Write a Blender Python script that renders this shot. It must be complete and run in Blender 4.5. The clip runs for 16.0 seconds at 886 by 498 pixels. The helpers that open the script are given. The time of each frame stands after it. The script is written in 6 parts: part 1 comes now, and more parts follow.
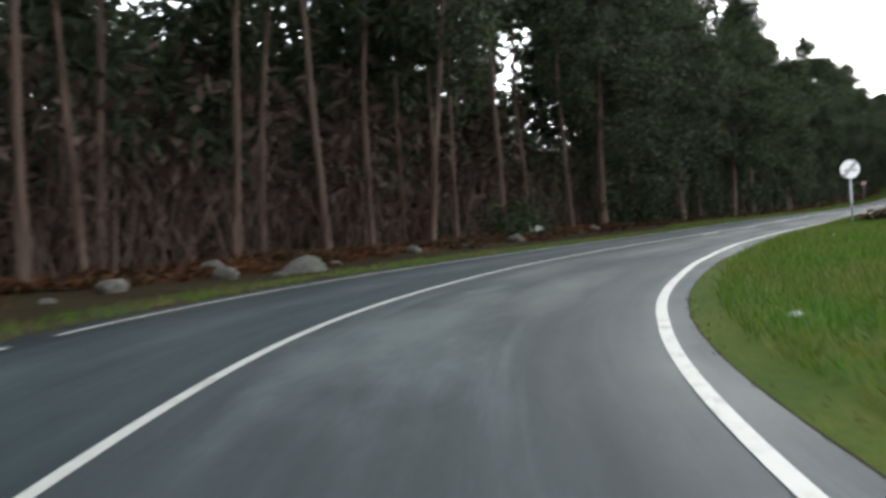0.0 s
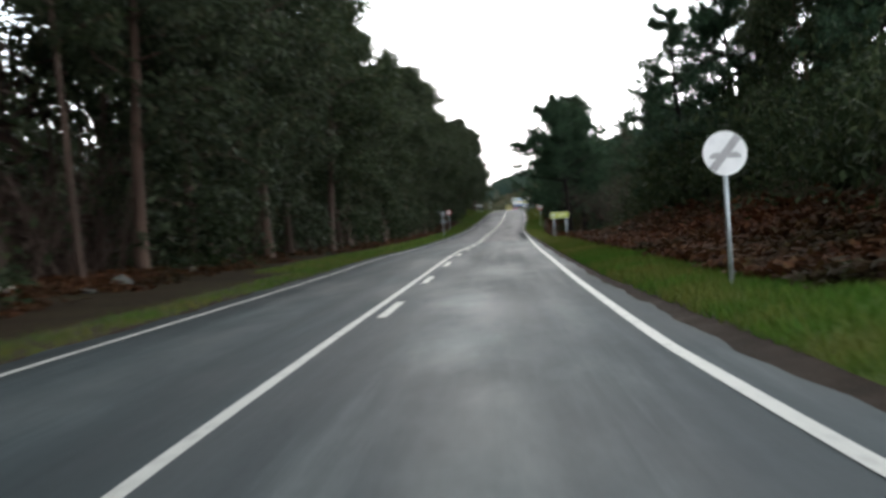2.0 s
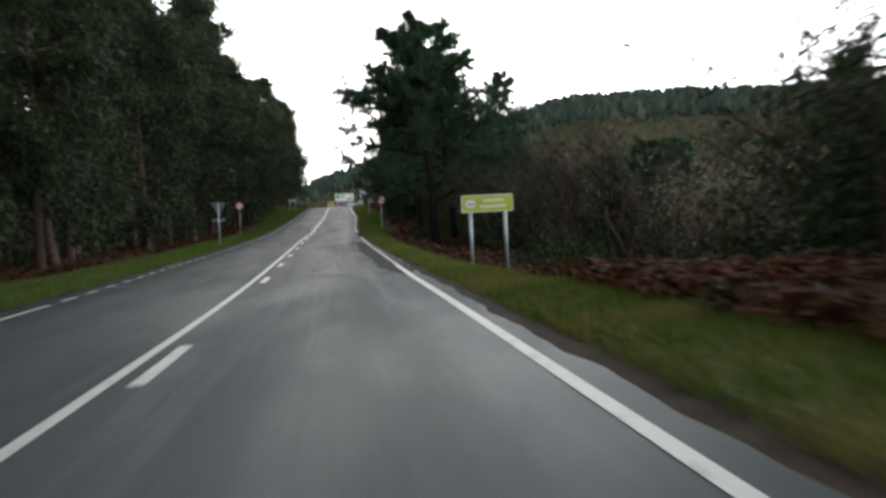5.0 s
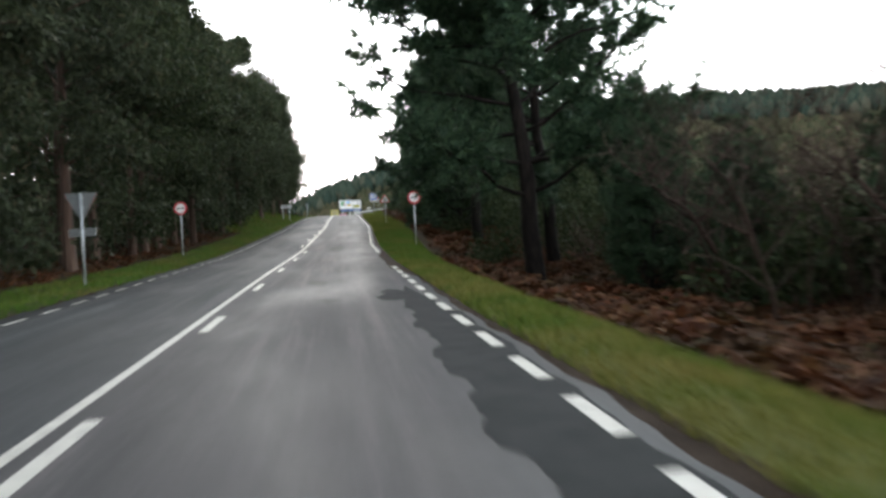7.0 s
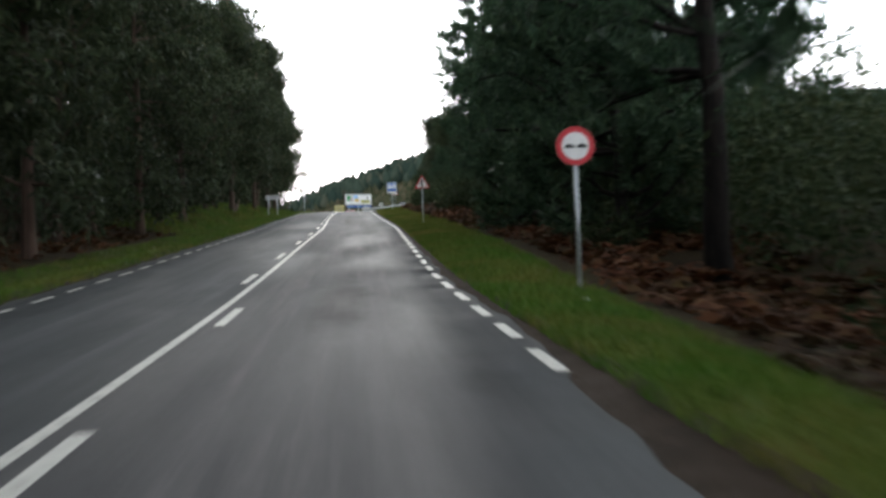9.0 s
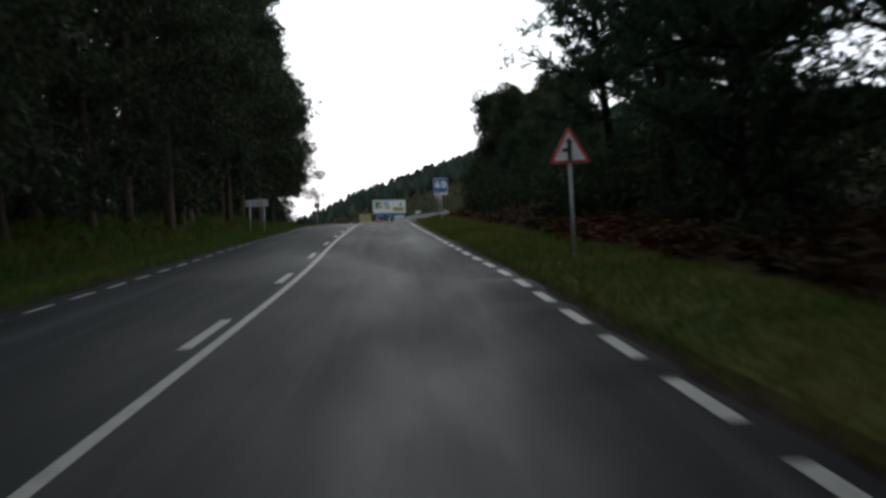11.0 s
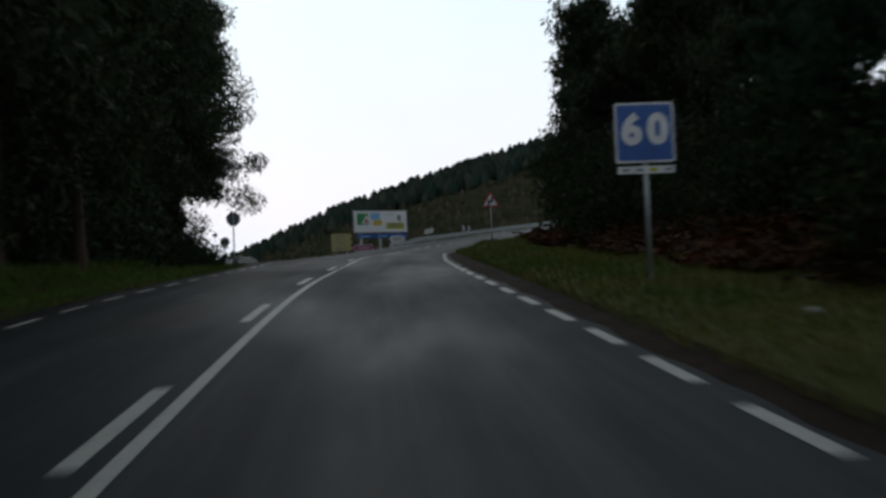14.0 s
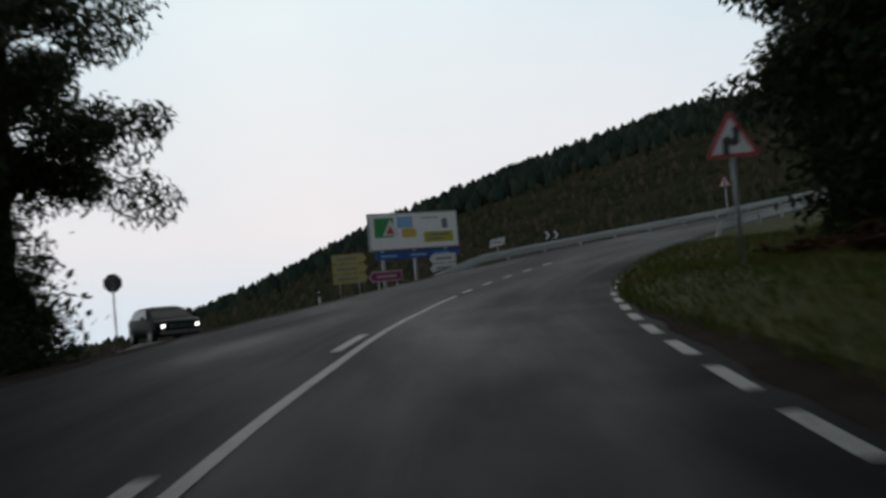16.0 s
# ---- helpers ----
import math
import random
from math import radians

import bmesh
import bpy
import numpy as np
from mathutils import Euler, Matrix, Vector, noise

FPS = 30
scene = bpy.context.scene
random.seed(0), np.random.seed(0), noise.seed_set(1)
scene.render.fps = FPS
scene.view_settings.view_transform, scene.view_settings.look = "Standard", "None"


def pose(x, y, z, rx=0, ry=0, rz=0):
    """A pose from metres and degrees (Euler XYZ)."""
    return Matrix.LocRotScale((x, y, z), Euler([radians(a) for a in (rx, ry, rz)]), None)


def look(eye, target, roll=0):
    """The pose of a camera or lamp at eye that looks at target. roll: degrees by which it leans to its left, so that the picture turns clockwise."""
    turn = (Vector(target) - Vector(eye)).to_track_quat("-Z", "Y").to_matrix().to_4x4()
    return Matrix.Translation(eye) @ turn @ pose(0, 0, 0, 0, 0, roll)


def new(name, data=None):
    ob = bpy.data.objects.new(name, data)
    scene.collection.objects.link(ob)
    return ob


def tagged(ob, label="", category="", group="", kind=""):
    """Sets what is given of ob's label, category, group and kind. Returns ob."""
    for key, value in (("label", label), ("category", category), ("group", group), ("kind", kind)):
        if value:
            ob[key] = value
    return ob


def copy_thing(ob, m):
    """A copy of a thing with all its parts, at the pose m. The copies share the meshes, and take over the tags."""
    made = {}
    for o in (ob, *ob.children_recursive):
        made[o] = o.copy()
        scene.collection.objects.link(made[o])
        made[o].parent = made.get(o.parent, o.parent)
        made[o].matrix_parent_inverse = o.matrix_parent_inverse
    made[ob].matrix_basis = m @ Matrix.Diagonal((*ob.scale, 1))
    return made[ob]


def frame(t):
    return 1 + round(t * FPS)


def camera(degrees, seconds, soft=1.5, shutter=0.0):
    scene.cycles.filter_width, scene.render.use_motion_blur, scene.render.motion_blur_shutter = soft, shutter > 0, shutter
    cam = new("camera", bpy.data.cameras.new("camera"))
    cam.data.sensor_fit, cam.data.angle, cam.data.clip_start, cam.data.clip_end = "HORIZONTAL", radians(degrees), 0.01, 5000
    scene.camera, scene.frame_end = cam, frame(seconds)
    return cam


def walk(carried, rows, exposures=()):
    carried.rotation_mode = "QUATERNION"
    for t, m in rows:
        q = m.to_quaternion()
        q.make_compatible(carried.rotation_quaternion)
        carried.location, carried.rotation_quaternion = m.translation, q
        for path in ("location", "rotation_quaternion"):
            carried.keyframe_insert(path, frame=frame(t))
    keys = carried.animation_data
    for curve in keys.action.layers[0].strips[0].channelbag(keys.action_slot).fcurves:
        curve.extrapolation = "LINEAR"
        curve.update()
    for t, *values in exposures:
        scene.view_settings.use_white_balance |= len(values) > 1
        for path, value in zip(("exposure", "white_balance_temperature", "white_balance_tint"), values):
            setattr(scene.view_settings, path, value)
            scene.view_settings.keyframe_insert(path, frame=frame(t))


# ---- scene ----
FOV_DEG = 42.4
cam = camera(FOV_DEG, 16.0, soft=3.0, shutter=0.5)
PATH = [
    (0, (0.068, -0.086, 0.150), (0.107, 9.914, 0.200), -2.79),
    (0.5, (0.192, 5.605, 0.324), (1.156, 15.557, 0.529), -3.09),
    (1, (0.932, 11.739, 0.561), (2.862, 21.548, 0.816), -3.54),
    (1.5, (2.479, 18.593, 0.799), (5.353, 28.169, 1.016), -3.72),
    (2, (4.296, 24.868, 1.076), (8.054, 34.134, 1.183), -3.36),
    (2.5, (7.122, 31.839, 1.283), (11.498, 40.831, 1.288), -3.29),
    (3, (10.488, 39.193, 1.544), (15.168, 48.030, 1.571), -2.82),
    (3.5, (13.973, 46.570, 1.806), (18.918, 55.261, 1.875), -2.80),
    (4.3, (19.993, 59.064, 2.232), (25.023, 67.707, 2.288), -2.93),
    (5.15, (26.746, 72.814, 2.692), (31.938, 81.361, 2.713), -2.98),
    (6, (33.723, 87.018, 3.157), (39.005, 95.509, 3.162), -3.11),
    (6.5, (37.847, 95.595, 3.476), (43.068, 104.124, 3.462), -3.53),
    (7, (41.810, 103.989, 3.811), (46.942, 112.571, 3.932), -3.26),
    (7.5, (45.938, 112.522, 4.104), (51.004, 121.141, 4.316), -3.60),
    (8, (49.919, 121.036, 4.500), (55.027, 129.631, 4.677), -3.26),
    (8.5, (54.151, 129.873, 4.856), (59.284, 138.453, 5.057), -2.66),
    (9, (58.472, 138.781, 5.275), (63.574, 147.380, 5.408), -2.04),
    (9.8, (65.348, 152.654, 5.998), (70.383, 161.293, 6.156), -2.30),
    (10.65, (72.382, 166.993, 6.902), (77.288, 175.704, 7.112), -2.67),
    (11.5, (79.501, 181.405, 7.889), (84.332, 190.157, 8.129), -2.94),
    (12, (83.704, 190.315, 8.503), (88.464, 199.095, 8.996), -3.06),
    (12.5, (87.750, 198.909, 9.130), (92.475, 207.705, 9.678), -2.49),
    (13, (91.857, 207.372, 9.723), (96.580, 216.176, 10.156), -2.60),
    (13.5, (95.756, 215.375, 10.235), (100.533, 224.153, 10.592), -2.94),
    (14, (99.929, 223.788, 10.789), (104.952, 232.428, 11.124), -2.49),
    (14.5, (103.837, 231.643, 11.349), (108.863, 240.281, 11.696), -2.74),
    (15, (107.899, 239.339, 11.736), (112.681, 248.112, 12.154), -3.42),
    (15.5, (112.174, 247.274, 12.220), (116.884, 256.082, 12.697), -5.06),
    (16, (116.489, 255.147, 12.671), (121.175, 263.969, 13.129), -5.22),
]
walk(cam, [(t, look(eye, target, roll)) for t, eye, target, roll in PATH],
     exposures=[(0.0, 2.55, 6700, 14), (2.0, 2.2, 6700, 14), (3.7, 1.6, 6700, 14), (6.0, 2.36, 6800, 15), (7.5, 2.6, 6800, 15),
                (9.0, 2.28, 6700, 14), (11.5, 0.65, 6400, 12), (12.0, 0.5, 6350, 12), (12.5, -0.03, 6250, 12), (14.5, -0.1, 6300, 12), (16.0, -0.3, 6500, 12)])

# ---- world and sun: an overcast winter sky ----
world = bpy.data.worlds.new("overcast_sky")
world.use_nodes = True
scene.world = world
wn, wl = world.node_tree.nodes, world.node_tree.links
wn.clear()
w_out = wn.new("ShaderNodeOutputWorld")
w_bg = wn.new("ShaderNodeBackground")
w_sky = wn.new("ShaderNodeTexSky")
w_sky.sky_type = "NISHITA"
w_sky.sun_disc = False
w_sky.sun_elevation = radians(28)
w_sky.sun_rotation = radians(20)
w_sky.dust_density = 6.0
w_sky.air_density = 1.6
w_dim = wn.new("ShaderNodeVectorMath")
w_dim.operation = "SCALE"
w_dim.inputs["Scale"].default_value = 0.10
w_coord = wn.new("ShaderNodeTexCoord")
w_noise = wn.new("ShaderNodeTexNoise")
w_noise.inputs["Scale"].default_value = 2.2
w_noise.inputs["Detail"].default_value = 4.0
w_ramp = wn.new("ShaderNodeValToRGB")
w_ramp.color_ramp.elements[0].position = 0.3
w_ramp.color_ramp.elements[0].color = (0.78, 0.87, 0.93, 1)
w_ramp.color_ramp.elements[1].position = 0.75
w_ramp.color_ramp.elements[1].color = (0.96, 0.95, 0.97, 1)
w_mix = wn.new("ShaderNodeMix")
w_mix.data_type = "RGBA"
w_mix.inputs["Factor"].default_value = 0.97
wl.new(w_coord.outputs["Generated"], w_noise.inputs["Vector"])
wl.new(w_noise.outputs["Fac"], w_ramp.inputs["Fac"])
wl.new(w_sky.outputs["Color"], w_dim.inputs[0])
wl.new(w_dim.outputs["Vector"], w_mix.inputs["A"])
wl.new(w_ramp.outputs["Color"], w_mix.inputs["B"])
# late in the day: brighter and pinkish towards the horizon, dimmer overhead
w_sep = wn.new("ShaderNodeSeparateXYZ")
w_fall = wn.new("ShaderNodeValToRGB")
for _ in range(3):
    w_fall.color_ramp.elements.new(0.5)
for w_el, (w_at, w_col) in zip(w_fall.color_ramp.elements, [(0.0, (0.91, 0.97, 1.0)), (0.07, (1.04, 0.985, 0.975)), (0.26, (0.84, 0.96, 1.0)), (0.50, (0.32, 0.37, 0.39)), (0.85, (0.13, 0.15, 0.16))]):
    w_el.position, w_el.color = w_at, (*w_col, 1)
w_tone = wn.new("ShaderNodeMix")
w_tone.data_type, w_tone.blend_type = "RGBA", "MULTIPLY"
w_tone.inputs["Factor"].default_value = 1.0
wl.new(w_coord.outputs["Generated"], w_sep.inputs[0])
wl.new(w_sep.outputs["Z"], w_fall.inputs["Fac"])
wl.new(w_mix.outputs["Result"], w_tone.inputs["A"])
wl.new(w_fall.outputs["Color"], w_tone.inputs["B"])
wl.new(w_tone.outputs["Result"], w_bg.inputs["Color"])
w_bg.inputs["Strength"].default_value = 1.12
wl.new(w_bg.outputs["Background"], w_out.inputs["Surface"])

sun_lamp = bpy.data.lights.new("sun", "SUN")
sun_lamp.energy, sun_lamp.angle, sun_lamp.color = 0.4, radians(60), (1.0, 0.97, 0.93)
sun = new("sun", sun_lamp)
sun.matrix_world = look((0, 0, 200), (-34, -94, 147))

# ---- helpers ----


def link_mesh(name, verts, faces, mats, smooth=False, mat_ids=None):
    me = bpy.data.meshes.new(name)
    me.from_pydata([tuple(v) for v in verts], [], [tuple(f) for f in faces])
    for m in mats if isinstance(mats, (list, tuple)) else [mats]:
        me.materials.append(m)
    if mat_ids is not None:
        me.polygons.foreach_set("material_index", mat_ids)
    if smooth:
        me.polygons.foreach_set("use_smooth", [True] * len(me.polygons))
    me.update()
    return new(name, me)


def fast_mesh(name, verts, faces, mat, smooth=False):
    """A mesh from arrays of corners and of faces that all have the same number of corners."""
    verts, faces = np.asarray(verts, np.float32), np.asarray(faces, np.int32)
    me = bpy.data.meshes.new(name)
    n, k = faces.shape
    me.vertices.add(len(verts))
    me.vertices.foreach_set("co", verts.ravel())
    me.loops.add(n * k)
    me.loops.foreach_set("vertex_index", faces.ravel())
    me.polygons.add(n)
    me.polygons.foreach_set("loop_start", np.arange(0, n * k, k, dtype=np.int32))
    me.materials.append(mat)
    me.update(calc_edges=True)
    if smooth:
        me.polygons.foreach_set("use_smooth", np.ones(n, bool))
    return new(name, me)


def part(name, bm, material, parent, label="", smooth=False):
    me = bpy.data.meshes.new(name)
    bm.to_mesh(me)
    bm.free()
    for m in material if isinstance(material, (list, tuple)) else [material]:
        me.materials.append(m)
    if smooth:
        me.polygons.foreach_set("use_smooth", [True] * len(me.polygons))
    ob = new(name, me)
    ob.parent = parent
    return tagged(ob, label) if label else ob


def adopt(ob, parent, label=""):
    ob.parent = parent
    return tagged(ob, label) if label else ob


def bm_box(bm, size, at=(0, 0, 0), bevel=0.0, turn=None):
    made = bmesh.ops.create_cube(bm, size=1)["verts"]
    bmesh.ops.scale(bm, vec=size, verts=made)
    if bevel:
        edges = list({e for v in made for e in v.link_edges})
        made = list({v for f in bmesh.ops.bevel(bm, geom=edges, offset=bevel, segments=2, affect="EDGES")["faces"] for v in f.verts} | set(v for v in made if v.is_valid))
    if turn is not None:
        bmesh.ops.transform(bm, matrix=turn, verts=made)
    bmesh.ops.translate(bm, vec=at, verts=made)
    return made


def bm_tube(bm, a, b, r0, r1=None, seg=12, caps=True):
    a, b = Vector(a), Vector(b)
    r1 = r0 if r1 is None else r1
    m = Matrix.Translation((a + b) / 2) @ (b - a).to_track_quat("Z", "Y").to_matrix().to_4x4()
    return bmesh.ops.create_cone(bm, cap_ends=caps, segments=seg, radius1=r0, radius2=r1, depth=(b - a).length, matrix=m)["verts"]


def bm_plate(bm, outline, y0, y1, bevel=0.0):
    """A plate in the xz plane from an outline of (x, z), between y0 (front) and y1."""
    front = [bm.verts.new((x, y0, z)) for x, z in outline]
    back = [bm.verts.new((x, y1, z)) for x, z in outline]
    bm.faces.new(front)
    bm.faces.new(back[::-1])
    n = len(outline)
    for i in range(n):
        j = (i + 1) % n
        bm.faces.new((front[j], front[i], back[i], back[j]))
    bmesh.ops.recalc_face_normals(bm, faces=bm.faces)
    return front + back


def rounded(points, r, seg=5):
    """An outline with rounded corners."""
    out, n = [], len(points)
    for i in range(n):
        p, a, b = Vector(points[i]), Vector(points[i - 1]), Vector(points[(i + 1) % n])
        u, v = (a - p).normalized(), (b - p).normalized()
        half = math.acos(max(-1, min(1, u.dot(v)))) / 2
        d = r / math.tan(half)
        c = p + (u + v).normalized() * (r / math.sin(half))
        s, e = p + u * d - c, p + v * d - c
        for k in range(seg + 1):
            w = s.lerp(e, k / seg)
            out.append(tuple(c + w.normalized() * r))
    return out


def disc(r, n=40, squash=1.0):
    return [(r * math.cos(2 * math.pi * k / n), squash * r * math.sin(2 * math.pi * k / n)) for k in range(n)]


# ---- materials ----


class Mat:
    """A node material with a Principled shader and short ways to add to it."""

    def __init__(self, name, rough=0.7, metal=0.0, spec=0.5):
        self.m = bpy.data.materials.new(name)
        self.m.use_nodes = True
        self.n, self.l = self.m.node_tree.nodes, self.m.node_tree.links
        self.b = self.n["Principled BSDF"]
        self.b.inputs["Roughness"].default_value = rough
        self.b.inputs["Metallic"].default_value = metal
        self.b.inputs["Specular IOR Level"].default_value = spec
        self.pos = self.n.new("ShaderNodeNewGeometry").outputs["Position"]
        self.obj = self.n.new("ShaderNodeTexCoord").outputs["Object"]

    def noise(self, scale, detail=5.0, vec=None, rough=0.55):
        t = self.n.new("ShaderNodeTexNoise")
        t.inputs["Scale"].default_value, t.inputs["Detail"].default_value = scale, detail
        t.inputs["Roughness"].default_value = rough
        self.l.new(self.pos if vec is None else vec, t.inputs["Vector"])
        return t.outputs["Fac"]

    def stretch(self, vec, scale):
        t = self.n.new("ShaderNodeMapping")
        t.inputs["Scale"].default_value = scale
        self.l.new(vec, t.inputs["Vector"])
        return t.outputs["Vector"]

    def ramp(self, fac, *stops):
        t = self.n.new("ShaderNodeValToRGB")
        el = t.color_ramp.elements
        while len(el) < len(stops):
            el.new(0.5)
        for e, (p, c) in zip(el, stops):
            e.position, e.color = p, (*c, 1) if isinstance(c, (tuple, list)) else (c, c, c, 1)
        self.l.new(fac, t.inputs["Fac"])
        return t.outputs["Color"]

    def mix(self, fac, a, b, kind="MIX"):
        t = self.n.new("ShaderNodeMix")
        t.data_type, t.blend_type = "RGBA", kind
        for key, v in (("Factor", fac), ("A", a), ("B", b)):
            if isinstance(v, (int, float)):
                t.inputs[key].default_value = v if key == "Factor" else (v, v, v, 1)
            elif isinstance(v, (tuple, list)):
                t.inputs[key].default_value = (*v, 1)
            else:
                self.l.new(v, t.inputs[key])
        return t.outputs["Result"]

    def color(self, v):
        if isinstance(v, (tuple, list)):
            self.b.inputs["Base Color"].default_value = (*v, 1)
        else:
            self.l.new(v, self.b.inputs["Base Color"])
        return self

    def roughness(self, v):
        self.l.new(v, self.b.inputs["Roughness"])
        return self

    def bump(self, fac, strength=0.3, distance=0.01):
        t = self.n.new("ShaderNodeBump")
        t.inputs["Strength"].default_value, t.inputs["Distance"].default_value = strength, distance
        self.l.new(fac, t.inputs["Height"])
        self.l.new(t.outputs["Normal"], self.b.inputs["Normal"])
        return self

    def random(self, island=True):
        if island:
            return self.n.new("ShaderNodeNewGeometry").outputs["Random Per Island"]
        return self.n.new("ShaderNodeObjectInfo").outputs["Random"]

    def leafy(self, share=0.35):
        """Lets part of the light through, as a leaf does."""
        t = self.n.new("ShaderNodeBsdfTranslucent")
        link = self.b.inputs["Base Color"].links
        if link:
            self.l.new(link[0].from_socket, t.inputs["Color"])
        else:
            t.inputs["Color"].default_value = self.b.inputs["Base Color"].default_value
        mix = self.n.new("ShaderNodeMixShader")
        mix.inputs["Fac"].default_value = share
        self.l.new(self.b.outputs["BSDF"], mix.inputs[1])
        self.l.new(t.outputs["BSDF"], mix.inputs[2])
        self.l.new(mix.outputs["Shader"], self.n["Material Output"].inputs["Surface"])
        return self


def plain_metal(name, col, rough=0.45, metal=0.6):
    a = Mat(name, rough, metal)
    n = a.noise(9, 6, a.obj)
    return a.color(a.mix(a.ramp(n, (0.35, 0.0), (0.75, 1.0)), col, tuple(c * 0.72 for c in col))).bump(a.noise(60, 3, a.obj), 0.08, 0.003).m


def sheet(name, col, rough=0.4, grime=0.75):
    """Painted or foil-covered sign plate, a little dirty."""
    a = Mat(name, rough)
    n = a.noise(4.5, 6, a.obj)
    return a.color(a.mix(a.ramp(n, (0.42, 0.0), (0.8, 1.0)), col, tuple(c * grime for c in col))).m


a = Mat("wet_asphalt", 0.75, spec=0.05)
lane = a.n.new("ShaderNodeUVMap").outputs["UV"]  # metres to the right and along
long_n = a.noise(1.0, 7, a.stretch(lane, (2.2, 0.05, 1)), 0.6)
spots = a.noise(0.45, 7, a.stretch(lane, (1.1, 0.20, 1)), 0.62)
fine = a.noise(90, 3)
grit = a.noise(14, 4)
worn = a.ramp(a.mix(0.55, long_n, spots), (0.38, (0.032, 0.0355, 0.0375)), (0.47, (0.043, 0.0465, 0.048)), (0.53, (0.054, 0.0565, 0.058)), (0.62, (0.100, 0.099, 0.097)))
gap = a.n.new("ShaderNodeSeparateXYZ")
a.l.new(lane, gap.inputs[0])
worn = a.mix(a.ramp(gap.outputs["X"], (0.0, 1.0), (0.02, 0.0)), worn, a.mix(1.0, worn, (0.72, 0.82, 0.84), "MULTIPLY"))
# blurred dark stains: metres along, to the right, half length, half width, strength
ragged = a.noise(1.6, 5, a.stretch(lane, (1.0, 0.5, 1)), 0.6)
for st_s, st_l, st_a, st_b, st_k in [(170.0, 1.72, 5.6, 0.48, 0.97), (140.1, 1.6, 1.5, 0.26, 0.6), (134.0, 1.85, 0.7, 0.3, 0.5), (138.5, 1.72, 3.6, 0.12, 0.4), (161.2, 3.0, 2.4, 0.28, 0.5), (221.0, 1.6, 0.7, 0.45, 0.6), (235.5, 1.55, 2.4, 0.5, 0.5), (226.0, 1.4, 30.0, 0.28, 0.35),
                                     (103.0, 1.66, 1.7, 0.50, 0.9), (103.3, 3.0, 2.3, 0.34, 0.75), (106.2, 1.40, 1.4, 0.18, 0.6), (288.5, 2.2, 3.4, 1.0, 0.85), (294.0, 1.7, 2.4, 0.7, 0.8), (299.0, 2.4, 2.0, 0.5, 0.8), (305.5, 1.6, 4.0, 0.8, 0.8), (262.0, -1.6, 3.0, 0.5, 0.6), (276.0, 1.9, 5.0, 0.35, 0.6)]:
    st_v = a.n.new("ShaderNodeMapping")
    st_v.inputs["Location"].default_value = (-st_l / st_b, -st_s / st_a, 0)
    st_v.inputs["Scale"].default_value = (1 / st_b, 1 / st_a, 0)
    a.l.new(lane, st_v.inputs["Vector"])
    st_d = a.n.new("ShaderNodeVectorMath")
    st_d.operation = "LENGTH"
    a.l.new(st_v.outputs["Vector"], st_d.inputs[0])
    st_f = a.n.new("ShaderNodeMath")
    st_f.operation = "MULTIPLY_ADD"
    a.l.new(ragged, st_f.inputs[0])
    st_f.inputs[1].default_value = 1.6
    a.l.new(st_d.outputs["Value"], st_f.inputs[2])
    worn = a.mix(a.ramp(a.mix(1.0, st_f.outputs[0], 0.45, "MULTIPLY"), (0.50, st_k), (0.86, 0.0)), worn, a.mix(1.0, worn, (0.22, 0.23, 0.24), "MULTIPLY"))
# pale worn places where the old surface shows
blotch = a.noise(0.9, 6, a.stretch(lane, (1.3, 0.42, 1)), 0.6)
for st_s, st_l, st_a, st_b, st_k in [(12.0, 1.2, 5.0, 0.9, 0.8), (17.0, 2.2, 4.0, 0.5, 0.7), (22.0, 0.9, 5.0, 0.5, 0.6), (29.0, 1.8, 5.0, 0.8, 0.7), (37.5, 1.7, 2.4, 0.9, 0.9), (40.5, 2.6, 2.5, 0.3, 0.8), (44.0, 1.2, 3.0, 0.6, 0.8), (52.0, 1.8, 6.0, 0.7, 0.6), (30.0, -1.5, 22.0, 0.5, 0.35), (262.0, 1.0, 20.0, 0.4, 0.35), (270.0, 2.4, 20.0, 0.4, 0.35)]:
    st_v = a.n.new("ShaderNodeMapping")
    st_v.inputs["Location"].default_value = (-st_l / st_b, -st_s / st_a, 0)
    st_v.inputs["Scale"].default_value = (1 / st_b, 1 / st_a, 0)
    a.l.new(lane, st_v.inputs["Vector"])
    st_d = a.n.new("ShaderNodeVectorMath")
    st_d.operation = "LENGTH"
    a.l.new(st_v.outputs["Vector"], st_d.inputs[0])
    st_f = a.n.new("ShaderNodeMath")
    st_f.operation = "MULTIPLY_ADD"
    a.l.new(blotch, st_f.inputs[0])
    st_f.inputs[1].default_value = 2.6
    a.l.new(st_d.outputs["Value"], st_f.inputs[2])
    worn = a.mix(a.ramp(a.mix(1.0, st_f.outputs[0], 0.33, "MULTIPLY"), (0.48, st_k), (0.82, 0.0)), worn, a.mix(0.8, worn, (0.15, 0.146, 0.14)))
